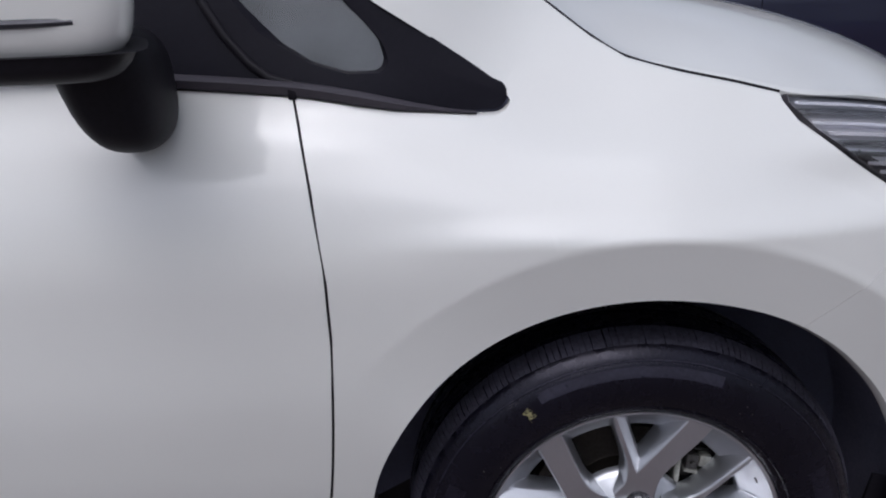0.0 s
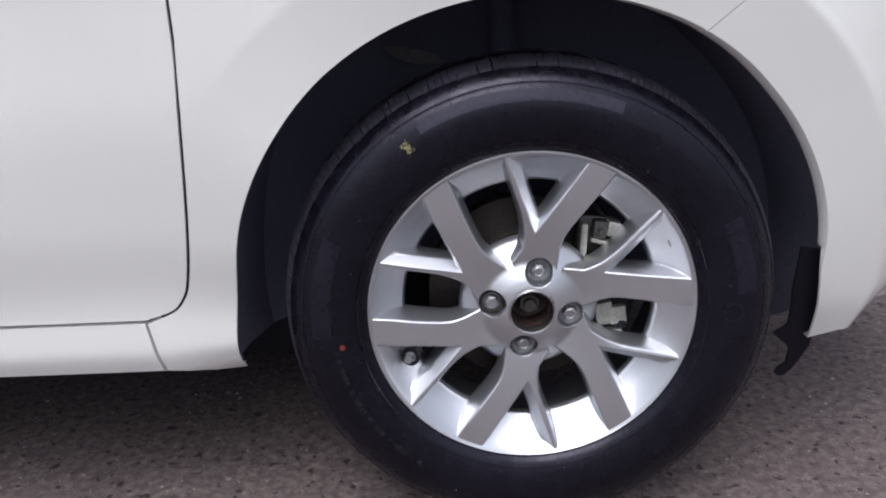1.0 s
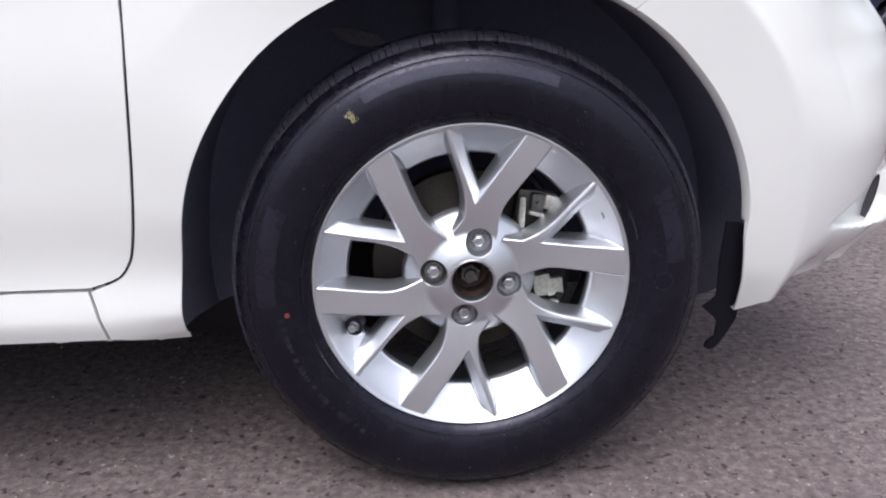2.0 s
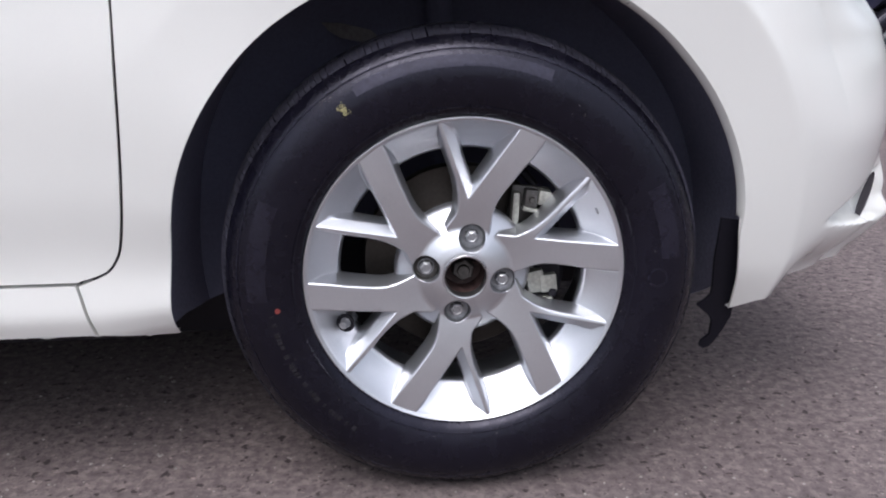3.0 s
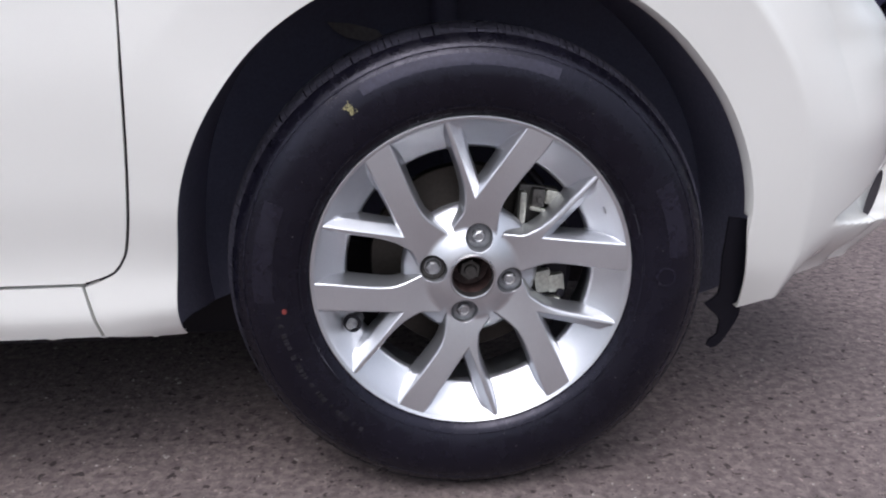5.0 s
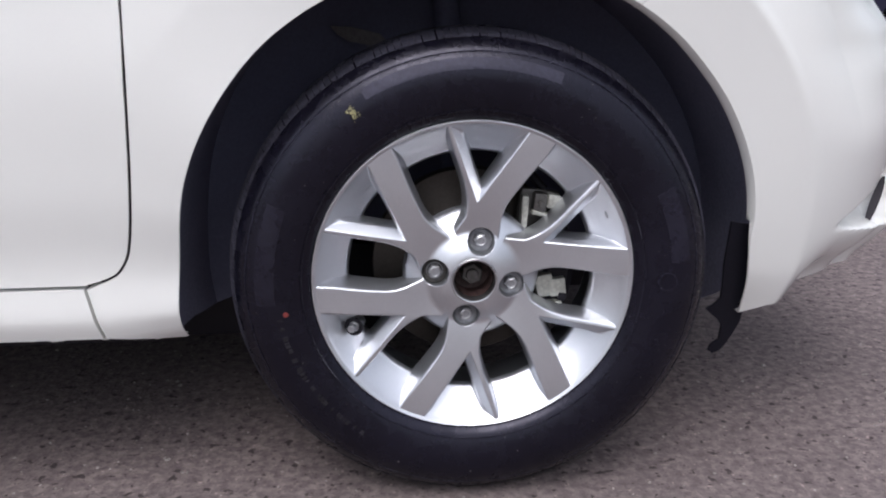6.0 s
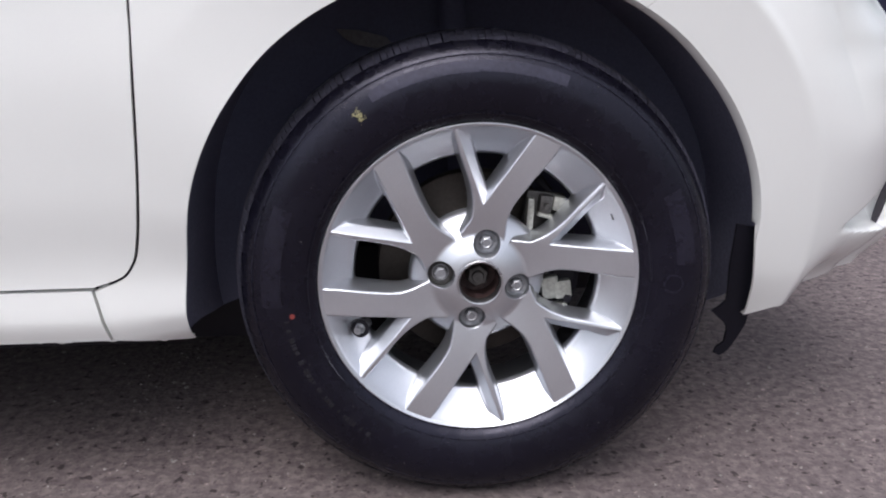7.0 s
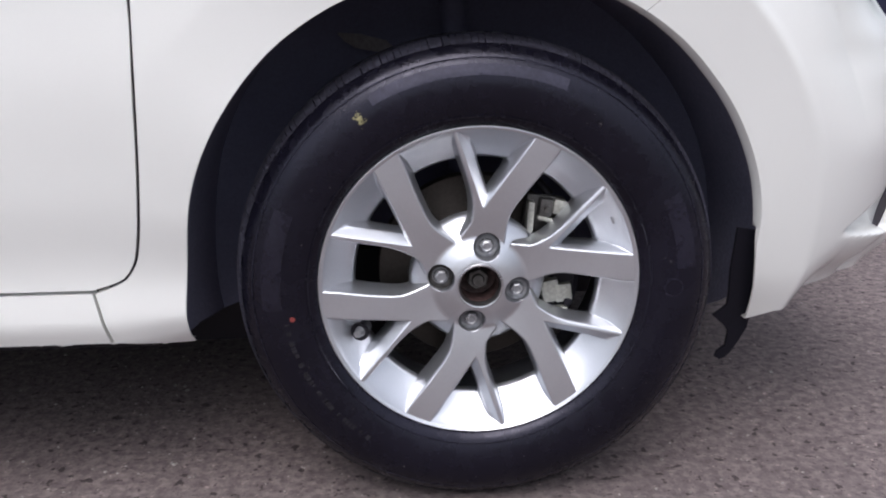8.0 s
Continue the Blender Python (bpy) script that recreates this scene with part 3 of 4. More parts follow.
    for a0, a1 in ((156, 184), (5, 26)):
        part("sidewall_panel", arc_band(side_y(0.248), side_y(0.272), 0.248, 0.272, a0, a1, 20, 0.0005), RUBBER_MID, tyre)
    part("sidewall_rib", lathe([(side_y(0.283) + 0.0004, 0.2826), (side_y(0.283) - 0.0011, 0.2831), (side_y(0.284) - 0.0009, 0.2838), (side_y(0.284) + 0.0004, 0.2843)], 128), RUBBER_PALE, tyre)
    part("sidewall_rib", lathe([(side_y(0.216) + 0.0004, 0.2148), (side_y(0.216) - 0.0012, 0.2156), (side_y(0.217) - 0.0010, 0.2168), (side_y(0.217) + 0.0004, 0.2176)], 128), RUBBER, tyre)
    c = polar(-0.8, 0.2440)
    y = side_y(0.2440)
    part("raised_ring", lathe([(y + 0.002, 0.0128), (y - 0.0006, 0.0124), (y - 0.0006, 0.0108), (y + 0.002, 0.0104)], 32, cx=c.x, cz=c.y), RUBBER_MID, tyre)
    # unreadable moulded lettering as bars
    a = 188.5
    while a < 233:
        w = random.choice((0.5, 0.9, 1.2, 1.4))
        tall = random.choice((0.2478, 0.2490, 0.2490))
        part("raised_mark", arc_band(side_y(0.2432), side_y(tall), 0.2432, tall, a, a + w, 3, 0.0004), LETTER, tyre)
        a += w + random.choice((0.35, 0.5, 0.5, 2.0))
    a = -36.0
    while a < -8:
        w = random.choice((0.5, 0.9, 1.3))
        part("raised_mark", arc_band(side_y(0.245), side_y(0.250), 0.245, 0.250, a, a + w, 3, 0.0004), RUBBER, tyre)
        a += w + random.choice((0.4, 0.6, 1.8))
    bm = bmesh.new()
    for k in range(60):
        q = polar(123.6 + random.gauss(0, 0.6), 0.2580 + random.gauss(0, 0.0042))
        s, long, tilt = random.uniform(0.0003, 0.0008), random.uniform(1.0, 2.6), random.uniform(0, 3.14)
        ring = []
        for t in (0, 1.1, 2.2, 3.3, 4.4, 5.4):
            e, f = s * long * math.cos(t), s * math.sin(t) * random.uniform(0.7, 1.2)
            ring.append((q.x + e * math.cos(tilt) - f * math.sin(tilt), q.y + e * math.sin(tilt) + f * math.cos(tilt)))
        slab(ring, side_y(q.length) - 0.0004, side_y(q.length) + 0.001, bm)
    part("crayon_mark", bm, YELLOW, tyre, "smudged yellow paint mark")
    q = polar(187.2, 0.2375)
    part("balance_dot", slab([(q.x + 0.0034 * math.cos(t * 0.52), q.y + 0.0034 * math.sin(t * 0.52)) for t in range(12)], side_y(q.length) - 0.0006, side_y(q.length) + 0.001), RED, tyre, "round red paint dot")
    bm = bmesh.new()
    for k in range(46):
        q = polar(random.uniform(0, 360), random.uniform(0.208, 0.286)) if k > 14 else polar(126 + random.gauss(0, 1.1), 0.281 + random.gauss(0, 0.002))
        s = random.uniform(0.0002, 0.00055)
        y = side_y(q.length)
        slab([(q.x + s * math.cos(t), q.y + s * math.sin(t)) for t in (0, 1.2, 2.5, 3.8, 5.0)], y - 0.0007, y + 0.0006, bm)
    tagged(part("grit", bm, CHIP, tyre), kind="stuff")
    return wheel


# ---- brake behind the front wheel ----
def brake(parent):
    disc = part("brake_disc", lathe([(0.056, 0.001), (0.056, 0.074), (0.058, 0.078), (0.082, 0.079), (0.084, 0.083), (0.084, 0.128), (0.086, 0.1295), (0.104, 0.1295), (0.106, 0.128), (0.106, 0.05)], 72),
                DISC, parent, "worn grey steel brake disc", Matrix.Translation((0, 0, HZ)))
    cal = new("brake_caliper")
    cal.parent = parent
    cal.matrix_basis = Matrix.Translation((0, 0, HZ))
    tagged(cal, "dull grey cast brake caliper with bolts")
    rows = []
    for k in range(15):
        a = radians(-34 + 68 * k / 14)
        c, s = math.cos(a), math.sin(a)
        rows.append([(r * c, y, r * s) for r, y in ((0.098, 0.079), (0.098, 0.062), (0.104, 0.056), (0.132, 0.054), (0.140, 0.060), (0.143, 0.075), (0.143, 0.125), (0.10, 0.125))])
    part("bridge", sheet(rows), BLACK, cal, "black caliper carrier")
    ends = ((Vector((0.090, 0.078)), 8, ((-0.019, -0.006, 0.009, 0.046, IRON_PALE, "pale edge of the caliper end"), (-0.001, 0.011, 0.017, 0.024, CAST, ""),
                                         (0.016, 0.014, 0.017, 0.019, IRON_PALE, "pale cast caliper end"), (0.004, -0.004, 0.030, 0.006, IRON_PALE, ""))),
            (Vector((0.106, -0.030)), -6, ((-0.006, 0.005, 0.024, 0.031, IRON_PALE, "pale cast caliper end"), (0.011, 0.001, 0.022, 0.025, IRON_PALE, ""), (0.003, -0.022, 0.024, 0.009, IRON_PALE, ""),
                                           (-0.012, -0.016, 0.014, 0.013, BLACK, ""), (0.015, -0.012, 0.010, 0.010, BLACK, ""))))
    for q, tilt, blocks in ends:
        arm = part("arm", box((0.052, 0.010, 0.050), 0.004, segments=2), CAST, cal, "dark cast caliper end", Matrix.Translation((q.x, 0.066, q.y)) @ pose(0, 0, 0, 0, tilt, 0))
        for k, (dx, dz, w, h, mat, text) in enumerate(blocks):
            part("lug", box((w, 0.020 - 0.002 * k, h), 0.0025, segments=2), mat, arm, text, Matrix.Translation((dx, -0.010 - 0.002 * k, dz)) @ pose(0, 0, 0, 0, 4 * k - 5, 0))
        if tilt > 0:
            bm = slab([(0.0045 * math.cos(i * math.pi / 3), 0.0045 * math.sin(i * math.pi / 3)) for i in range(6)], -0.026, 0.004, edge=0.001)
            part("bolt", bm, CAST, arm, "", Matrix.Translation((0.0, 0.0, 0.010)))
    for dx in (0.0, -0.007):
        rows = [[(0.083 + dx + 0.0015 * math.cos(k * 0.7), 0.050 + w, -0.058 + 0.007 * k) for w in (0.0, 0.006)] for k in range(9)]
        rows += [[(x - 0.0022, y, z) for x, y, z in row] for row in rows[::-1]]
        part("pad_spring", sheet(rows), STEEL, cal, "thin bright pad spring")
    part("hose", tube([(0.10, 0.075, 0.10), (0.085, 0.08, 0.118), (0.06, 0.11, 0.13), (0.05, 0.16, 0.14)], 0.006), BLACK, cal, "black brake hose")


def tube(points, radius, n=10):
    """A round tube along points."""
    rows = []
    pts = [Vector(p) for p in points]
    a = None
    for i, p in enumerate(pts):
        d = (pts[min(i + 1, len(pts) - 1)] - pts[max(i - 1, 0)]).normalized()
        a = d.orthogonal().normalized() if a is None else (a - d * a.dot(d)).normalized()
        b = d.cross(a)
        rows.append([p + radius * (a * math.cos(2 * math.pi * k / n) + b * math.sin(2 * math.pi * k / n)) for k in range(n)])
    return sheet(rows, close=True)


def even_seam(ob):
    """Gives the panel the skin's own normals where its two sheets meet."""
    me = ob.data
    normals = [n.vector.copy() for n in me.corner_normals]
    made = {}
    for v in me.vertices:
        if not 0.36 < v.co.x < 0.50 or v.co.y > 0.3 or v.co.z > 0.72:
            continue
        lo, hi = 0.36, 0.56
        for _ in range(16):
            mid = 0.5 * (lo + hi)
            if skin(mid, v.co.z).x < v.co.x:
                lo = mid
            else:
                hi = mid
        if not 0.405 < lo < 0.485 or (skin(lo, v.co.z) - v.co).length > 0.0006:
            continue
        du = skin(lo + 0.004, v.co.z) - skin(lo - 0.004, v.co.z)
        dz = skin(lo, v.co.z + 0.004) - skin(lo, v.co.z - 0.004)
        made[v.index] = (du.cross(dz).normalized(), smooth(0.405, 0.425, lo) * (1 - smooth(0.460, 0.485, lo)))
    for k, loop in enumerate(me.loops):
        if loop.vertex_index in made:
            n, w = made[loop.vertex_index]
            n = n if n.dot(normals[k]) > 0 else -n
            normals[k] = normals[k].lerp(n, w).normalized()
    me.normals_split_custom_set([tuple(n) for n in normals])


# ---- the car ----
def hatchback(name, paint, label, place, detail=True):
    car = new(name)
    tagged(car, label, "car")
    # wing, with the upright towards the roof
    border = [(-0.366, 0.238), (-0.462 + GAP, 0.250), (-0.474 + GAP, 0.319)]
    border += [(door_edge(z, 1), z) for z in (0.324, 0.328, 0.332, 0.336, 0.342, 0.350, 0.357, 0.364, 0.370, 0.376, 0.383, 0.391, 0.40, 0.41, 0.42, 0.434, 0.466, 0.50, 0.54, 0.579, 0.66, 0.73, 0.83, 0.88, 0.931)]
    border += [(-0.294, 0.9095), (-0.20, 0.8995)] + [(-0.1765 + 0.0195 * math.cos(t), 0.9185 + 0.0195 * math.sin(t)) for t in (-1.6, -1.3, -1.0, -0.7, -0.4, -0.1, 0.2, 0.5, 0.8)]
    border += [(x, z - 0.002) for x, z in BONNET_EDGE[1:]] + [(0.178, 0.898)]
    border += [(x - 0.001, z - 0.002) for x, z in LAMP_LOW[1:4]] + [(0.44, 0.716), (0.44, 0.235), (0.42, 0.2285), (0.4020, 0.2225)]
    rows = fan(border, -12.6, 191.0, plain=(97.7, 104.8))
    whole = sheet(rows)
    bmesh.ops.remove_doubles(whole, verts=whole.verts[:], dist=0.0003)
    root = [row[-1] for row in rows[1:-1] if row[-1] == row[-2]]
    part_at, part_dir = Vector((0.335, 0, 0.769)), Vector((0.145, 0, 0.121)).normalized()
    part_n = Vector((-part_dir.z, 0, part_dir.x))

    def side_of_line(sign):
        one = whole.copy()
        bmesh.ops.bisect_plane(one, geom=one.verts[:] + one.edges[:] + one.faces[:], plane_co=part_at + part_n * (sign * 0.0003), plane_no=part_n * -sign, clear_outer=True)
        rim_edges = [e for e in one.edges if e.is_boundary and all(abs((v.co - part_at).dot(part_n) - sign * 0.0003) < 1e-4 for v in e.verts)]
        made = bmesh.ops.extrude_edge_only(one, edges=rim_edges)["geom"]
        for v in made:
            if isinstance(v, bmesh.types.BMVert):
                v.co.y += 0.010
        return one

    bm = side_of_line(1)
    pillar = []
    root.sort(key=lambda p: -p.z)
    foot_z = root[-1].z
    for k in range(25):
        t = (k / 24) ** 1.3
        lo = Vector((-0.158 - 0.757 * t, curve([(0.0, 0.9255), (0.0357, 0.941), (0.0885, 0.970), (0.14, 0.997), (0.211, 1.032), (0.5, 1.200), (1.0, 1.376)], t)))
        hi = Vector((-0.096 - 0.72 * t, 1.010 + 0.42 * t + 0.05 * math.sin(t * 3.0)))
        row = []
        for q0 in root[::-1]:
            f = (q0.z - foot_z) / (root[0].z - foot_z)
            q = lo.lerp(hi, f)
            p = skin(q.x, min(q.y, 1.42))
            w = smooth(0.0, 0.22, t)
            side = 0.052 + 0.30 * max(0.0, q.y - 0.92) + 0.05 * f * f
            p.y = p.y * (1 - w) + w * side
            p.z = q.y
            row.append(q0.copy() if k == 0 else p)
        pillar.append([row[0] + Vector((0, 0.02, 0))] + row + [row[-1] + Vector((0, 0.02, -0.01))])
    pillar[0] = [pillar[0][1]] + pillar[0][1:-1] + [pillar[0][-2]]
    sheet(pillar, bm)
    bmesh.ops.remove_doubles(bm, verts=bm.verts[:], dist=0.0003)
    both("wing", bm, paint, car, "")
    # front bumper
    bm = side_of_line(-1)
    nose = []
    low = [(0.43, 0.2320), (0.44, 0.235), (0.485, 0.238), (0.535, 0.238), (0.60, 0.243), (0.68, 0.252), (0.8, 0.265), (1.5, 0.27)]
    top = [(0.43, 0.7205), (0.48, 0.698), (0.66, 0.663), (0.8, 0.70), (1.5, 0.72)]

    def hollow(u, z):
        """The fog lamp's pocket: a three-cornered hollow that opens to the front."""
        above = 0.354 + 0.33 * (u - 0.515) - z
        below = z - 0.341 + 0.13 * (u - 0.505)
        return 0.026 * smooth(0.0, 0.014, above) * smooth(0.0, 0.014, below) * smooth(0.495, 0.60, u) * (1 - smooth(0.655, 0.695, u))

    def relief(u, z):
        """How far the bumper's lower lip and the pocket stand out from the skin."""
        lip = 0.024 * smooth(0.54, 0.66, u) * (1 - smooth(0.325, 0.365, z)) + 0.020 * smooth(0.655, 0.695, u) * (1 - smooth(0.365, 0.43, z))
        return lip - hollow(u, z)

    for i in range(281):
        u = 0.4385 + (1.50 - 0.4385) * (i / 280) ** 1.5
        z0, z1 = curve(low, u), curve(top, u)
        row = []
        for k in range(131):
            z = z0 + (z1 - z0) * k / 130
            under = 0.042 * (1 - smooth(0.0, 0.105, z - z0)) ** 1.3 * smooth(0.442, 0.56, u)
            row.append(skin(u, z, relief(u, z) - under))
        nose.append([row[0] + Vector((-0.02, 0.03, 0.004))] + row + [row[-1] + Vector((-0.02, 0.01, -0.004))])
    sheet(nose, bm)
    bumper = both("front_bumper", bm, paint, car, "")
    if detail:
        even_seam(bumper)
    if detail:
        mid, up = skin(0.664, 0.360), (skin(0.668, 0.394) - skin(0.660, 0.326)) * 0.56
        face, across = Vector((-0.52, -0.85, 0)), Vector((0.85, -0.52, 0)) * 0.0062
        pts = [mid + face * 0.010 + up * math.cos(t * math.pi / 12) + across * math.sin(t * math.pi / 12) for t in range(24)]
        inner = [mid.lerp(p, 0.86) - face * 0.004 for p in pts]
        b2 = sheet([pts, inner], close=True)
        b2.faces.new([v for v in b2.verts][24:])
        part("fog_recess", b2, MOULD, bumper, "dark grey oval fog lamp recess")
    # doors, sills
    bm = bmesh.new()
    rows = []
    zs = [0.3245, 0.326, 0.329, 0.333, 0.338, 0.345, 0.3495, 0.354, 0.359, 0.364, 0.368, 0.372, 0.376, 0.38] + [0.38 + 0.55 * k / 30 for k in range(1, 31)]
    for i in range(31):
        row = []
        for z in zs:
            u1 = door_edge(max(z - 0.0035 * (1 - smooth(0.325, 0.343, z)) - 0.0004, 0.3205), -1)
            u = -1.45 + (u1 + 1.45) * (i / 30) ** 0.7
            top = belt(u) - 0.001
            zz = z if z < 0.38 else 0.38 + (z - 0.38) * (top - 0.38) / 0.55
            row.append(skin(u, zz))
        rows.append([row[0] + Vector((0, 0.016, 0))] + row + [row[-1] + Vector((0, 0.012, 0))])
    rows.insert(0, [p + Vector((0, 0.016, 0)) for p in rows[0]])
    rows.append([p + Vector((0, 0.016, 0)) for p in rows[-1]])
    both("front_door", sheet(rows, bm), paint, car, "")
    both("rear_door", sheet(strip(-2.22, -1.454, lambda u: 0.325 + 0.36 * smooth(-1.9, -2.25, u), lambda u: belt(u) - 0.001)), paint, car, "")
    rows = []
    for i in range(31):
        row = []
        for k in range(13):
            z = 0.250 + 0.0695 * k / 12
            u1 = -0.4755 + (0.3195 - z) * 0.16
            row.append(skin(-2.25 + (u1 + 2.25) * i / 30, z))
        rows.append([row[0] + Vector((0, 0.016, 0))] + row + [row[-1] + Vector((0, 0.016, 0))])
    rows.append([p + Vector((0, 0.016, 0)) for p in rows[-1]])
    both("sill", sheet(rows), paint, car, "")
    if detail:
        rows = []
        for i in range(241):
            u = -1.35 + i * 0.004
            h = 0.2425 + 0.0035 * noise.noise(Vector((u * 31, 0, 0))) + 0.0025 * noise.noise(Vector((u * 110, 4, 0)))
            h = 0.2495 if -0.437 < u < -0.430 else h
            rows.append([Vector((u, WELD, 0.254)), Vector((u, WELD + 0.0005, h)), Vector((u, WELD + 0.003, h)), Vector((u, WELD + 0.0035, 0.254))])
        part("pinch_weld", sheet(rows), paint, car, "painted weld flange under the sill")
        bm = box((2.0, 0.05, 0.010), 0.002, at=(-1.40, 0.045, 0.2515))
        part("sill_underside", bm, paint, car, "")
    if detail:
        # added black tube behind the shut line: blocks light so the gap reads shaded
        part("door_gap_shade", tube([skin(curve(SEAM, z), z) + Vector((0, 0.0075, 0)) for z in [0.326 + 0.6 * k / 60 for k in range(61)]], 0.0034, 8), BLACK, car, "added black strip that keeps the door gap dark")
    # bonnet: from its shut line over the crown to the middle
    edge3 = [(-0.10, (0.20, 1.004)), (-0.05, (0.1512, 0.9742)), (0.0, (0.1222, 0.9498)), (0.056, (0.1088, 0.9346)), (0.127, (0.0985, 0.9200)), (0.184, (0.0925, 0.9060)),
             (0.32, (0.160, 0.883)), (0.46, (0.245, 0.845)), (0.60, (0.42, 0.80)), (0.69, (0.79, 0.775))]
    rows = []
    for i in range(37):
        t = i / 36
        x = -0.10 + 0.79 * t
        ye, ze = curve([(a, b[0]) for a, b in edge3], x) - 0.0008, curve([(a, b[1]) for a, b in edge3], x) - 0.0016
        xc = -0.30 + 1.02 * t
        zc = curve([(-0.3, 1.055), (0.0, 1.020), (0.3, 0.965), (0.55, 0.885), (0.72, 0.775)], xc)
        row = []
        for j in range(25):
            v = (j / 24) ** 1.2
            z = ze + (zc - ze) * (1 - (1 - v) ** 2.2)
            row.append(Vector((x + (xc - x) * v, ye + (MID - ye) * v, z)))
        rows.append([row[0] + Vector((0, 0.004, -0.012)), row[0] + Vector((0, 0.0015, -0.0005))] + [row[0] + Vector((0, 0.003, 0.0012))] + row[1:])
    bm = sheet(rows)
    other = flipped(bm)
    me = bpy.data.meshes.new("half")
    other.to_mesh(me)
    other.free()
    bm.from_mesh(me)
    bpy.data.meshes.remove(me)
    bmesh.ops.remove_doubles(bm, verts=bm.verts[:], dist=0.0005)
    part("bonnet", bm, paint, car, "")
    if detail:
        # added black tube that stands in for the shade in the bonnet gap
        part("bonnet_gap_shade", tube([skin(x, z - 0.001) + Vector((0, 0.009, 0.0005)) for x, z in [(a / 100, curve(BONNET_EDGE, a / 100)) for a in range(-11, 19)]], 0.0018), BLACK, car, "added dark strip standing in for shade in the bonnet gap")
    # head lamps
    for side in (0, 1):
        def lamp_span(s):
            u = 0.183 + 0.50 * s
            zh = curve([(0.18, 0.903), (0.32, 0.888), (0.50, 0.83), (0.69, 0.775)], u) + 0.001
            return u, min(curve(LAMP_LOW, u) + 0.003, zh - 0.002), zh

        def lamp_tall(s):
            u, zl, zh = lamp_span(s)
            return zh - zl

        def lamp_pt(s, v, deep):
            u, zl, zh = lamp_span(s)
            p = skin(u, zl + (zh - zl) * v)
            bulge = 0.012 * math.sin(math.pi * v) * min(1.0, 4 * s)
            p += Vector((0.3, -0.9, 0.2)) * (bulge - deep)
            return p

        def grid(deep, s0=0.0, s1=1.0, v0=0.0, v1=1.0, n=24, m=10):
            return sheet([[lamp_pt(s0 + (s1 - s0) * i / n, v0 + (v1 - v0) * j / m, deep) for j in range(m + 1)] for i in range(n + 1)])

        def put(nm, b, mat, par, lab=""):
            return part(nm, flipped(b) if side else b, mat, par, lab)

        lamp = put("headlamp", grid(0.030), CHROME, car, "clear headlamp with ribbed bright reflector")
        rim_rows = []
        border2 = [(s / 20, 0.0) for s in range(20, -1, -1)] + [(s / 20, 1.0) for s in range(21)]
        for k, deep in ((0.0, 0.003), (0.0, -0.002), (1.0, -0.003), (1.0, 0.030)):
            rim_rows.append([lamp_pt(s + 0.002 * k, v + (0.014 * k if v == 0 else -0.010 * k), deep) for s, v in border2])
        put("lamp_seal", sheet(rim_rows), MOULD, lamp, "dark seal round the lamp")
        for k in range(8):
            drop = 0.007 + 0.0095 * k
            bar = []
            for i in range(33):
                s = 0.03 + 0.92 * i / 32
                tall = lamp_tall(s)
                if tall < drop + 0.010:
                    continue
                v = 1 - drop / tall
                w = 0.0045 / tall
                bar.append([lamp_pt(s, v, 0.027), lamp_pt(s, v - 0.2 * w, 0.012), lamp_pt(s, v - w, 0.014), lamp_pt(s, v - 1.05 * w, 0.027)])
            if len(bar) > 2:
                put("reflector_rib", sheet(bar), SMOKE if k in (1, 4, 5) else CHROME, lamp)
        put("lamp_insert", grid(0.022, 0.16, 0.8, 0.06, 0.26, 16, 4), SMOKE, lamp, "dark insert at the foot of the lamp")
        lens = put("lens", grid(0.0), LENS, lamp, "clear curved lens")
        lens.visible_shadow = False
    # side glass: black corner panel with a quarter pane, belt moulding, door glass
    outer = [(-0.1765 + 0.018 * math.cos(t), 0.9185 + 0.018 * math.sin(t)) for t in (-0.1, -0.4, -0.7, -1.0, -1.3, -1.6)] + [(-0.20, 0.9012), (-0.294, 0.9115), (-0.411, 0.9335), (-0.50, 0.942), (-0.60, 0.949), (-0.70, 0.955), (-0.70, 1.05), (-0.70, 1.235),
             (-0.60, 1.195), (-0.50, 1.145), (-0.40, 1.088), (-0.312, 1.032), (-0.25, 0.990), (-0.20, 0.9545), (-0.172, 0.9340)] + [(-0.1765 + 0.018 * math.cos(t), 0.9185 + 0.018 * math.sin(t)) for t in (0.8, 0.5, 0.2)]
    pane = [(-0.306, 0.966), (-0.309, 0.957), (-0.316, 0.9525), (-0.35, 0.953), (-0.390, 0.966), (-0.425, 0.988), (-0.455, 1.018), (-0.49, 1.055), (-0.52, 1.09), (-0.53, 1.13), (-0.52, 1.142),
            (-0.48, 1.124), (-0.42, 1.085), (-0.36, 1.043), (-0.328, 1.008), (-0.312, 0.987)]

    def ring_at(poly, cx, cz, a):
        c, s = math.cos(a), math.sin(a)
        best = 0.0
        for (x0, z0), (x1, z1) in zip(poly, poly[1:] + poly[:1]):
            x0, z0, x1, z1 = x0 - cx, z0 - cz, x1 - cx, z1 - cz
            den = c * (z1 - z0) - s * (x1 - x0)
            if abs(den) > 1e-9:
                r = (x0 * (z1 - z0) - z0 * (x1 - x0)) / den
                t = ((r * c - x0) * (x1 - x0) + (r * s - z0) * (z1 - z0)) / ((x1 - x0) ** 2 + (z1 - z0) ** 2)
                if r > 0 and -1e-6 <= t <= 1 + 1e-6:
                    best = max(best, r)
        return cx + best * c, cz + best * s

    def glass_y(x, z):
        return 0.053 + 0.30 * max(0.0, z - 0.92) + 0.02 * smooth(-0.4, -0.15, x)

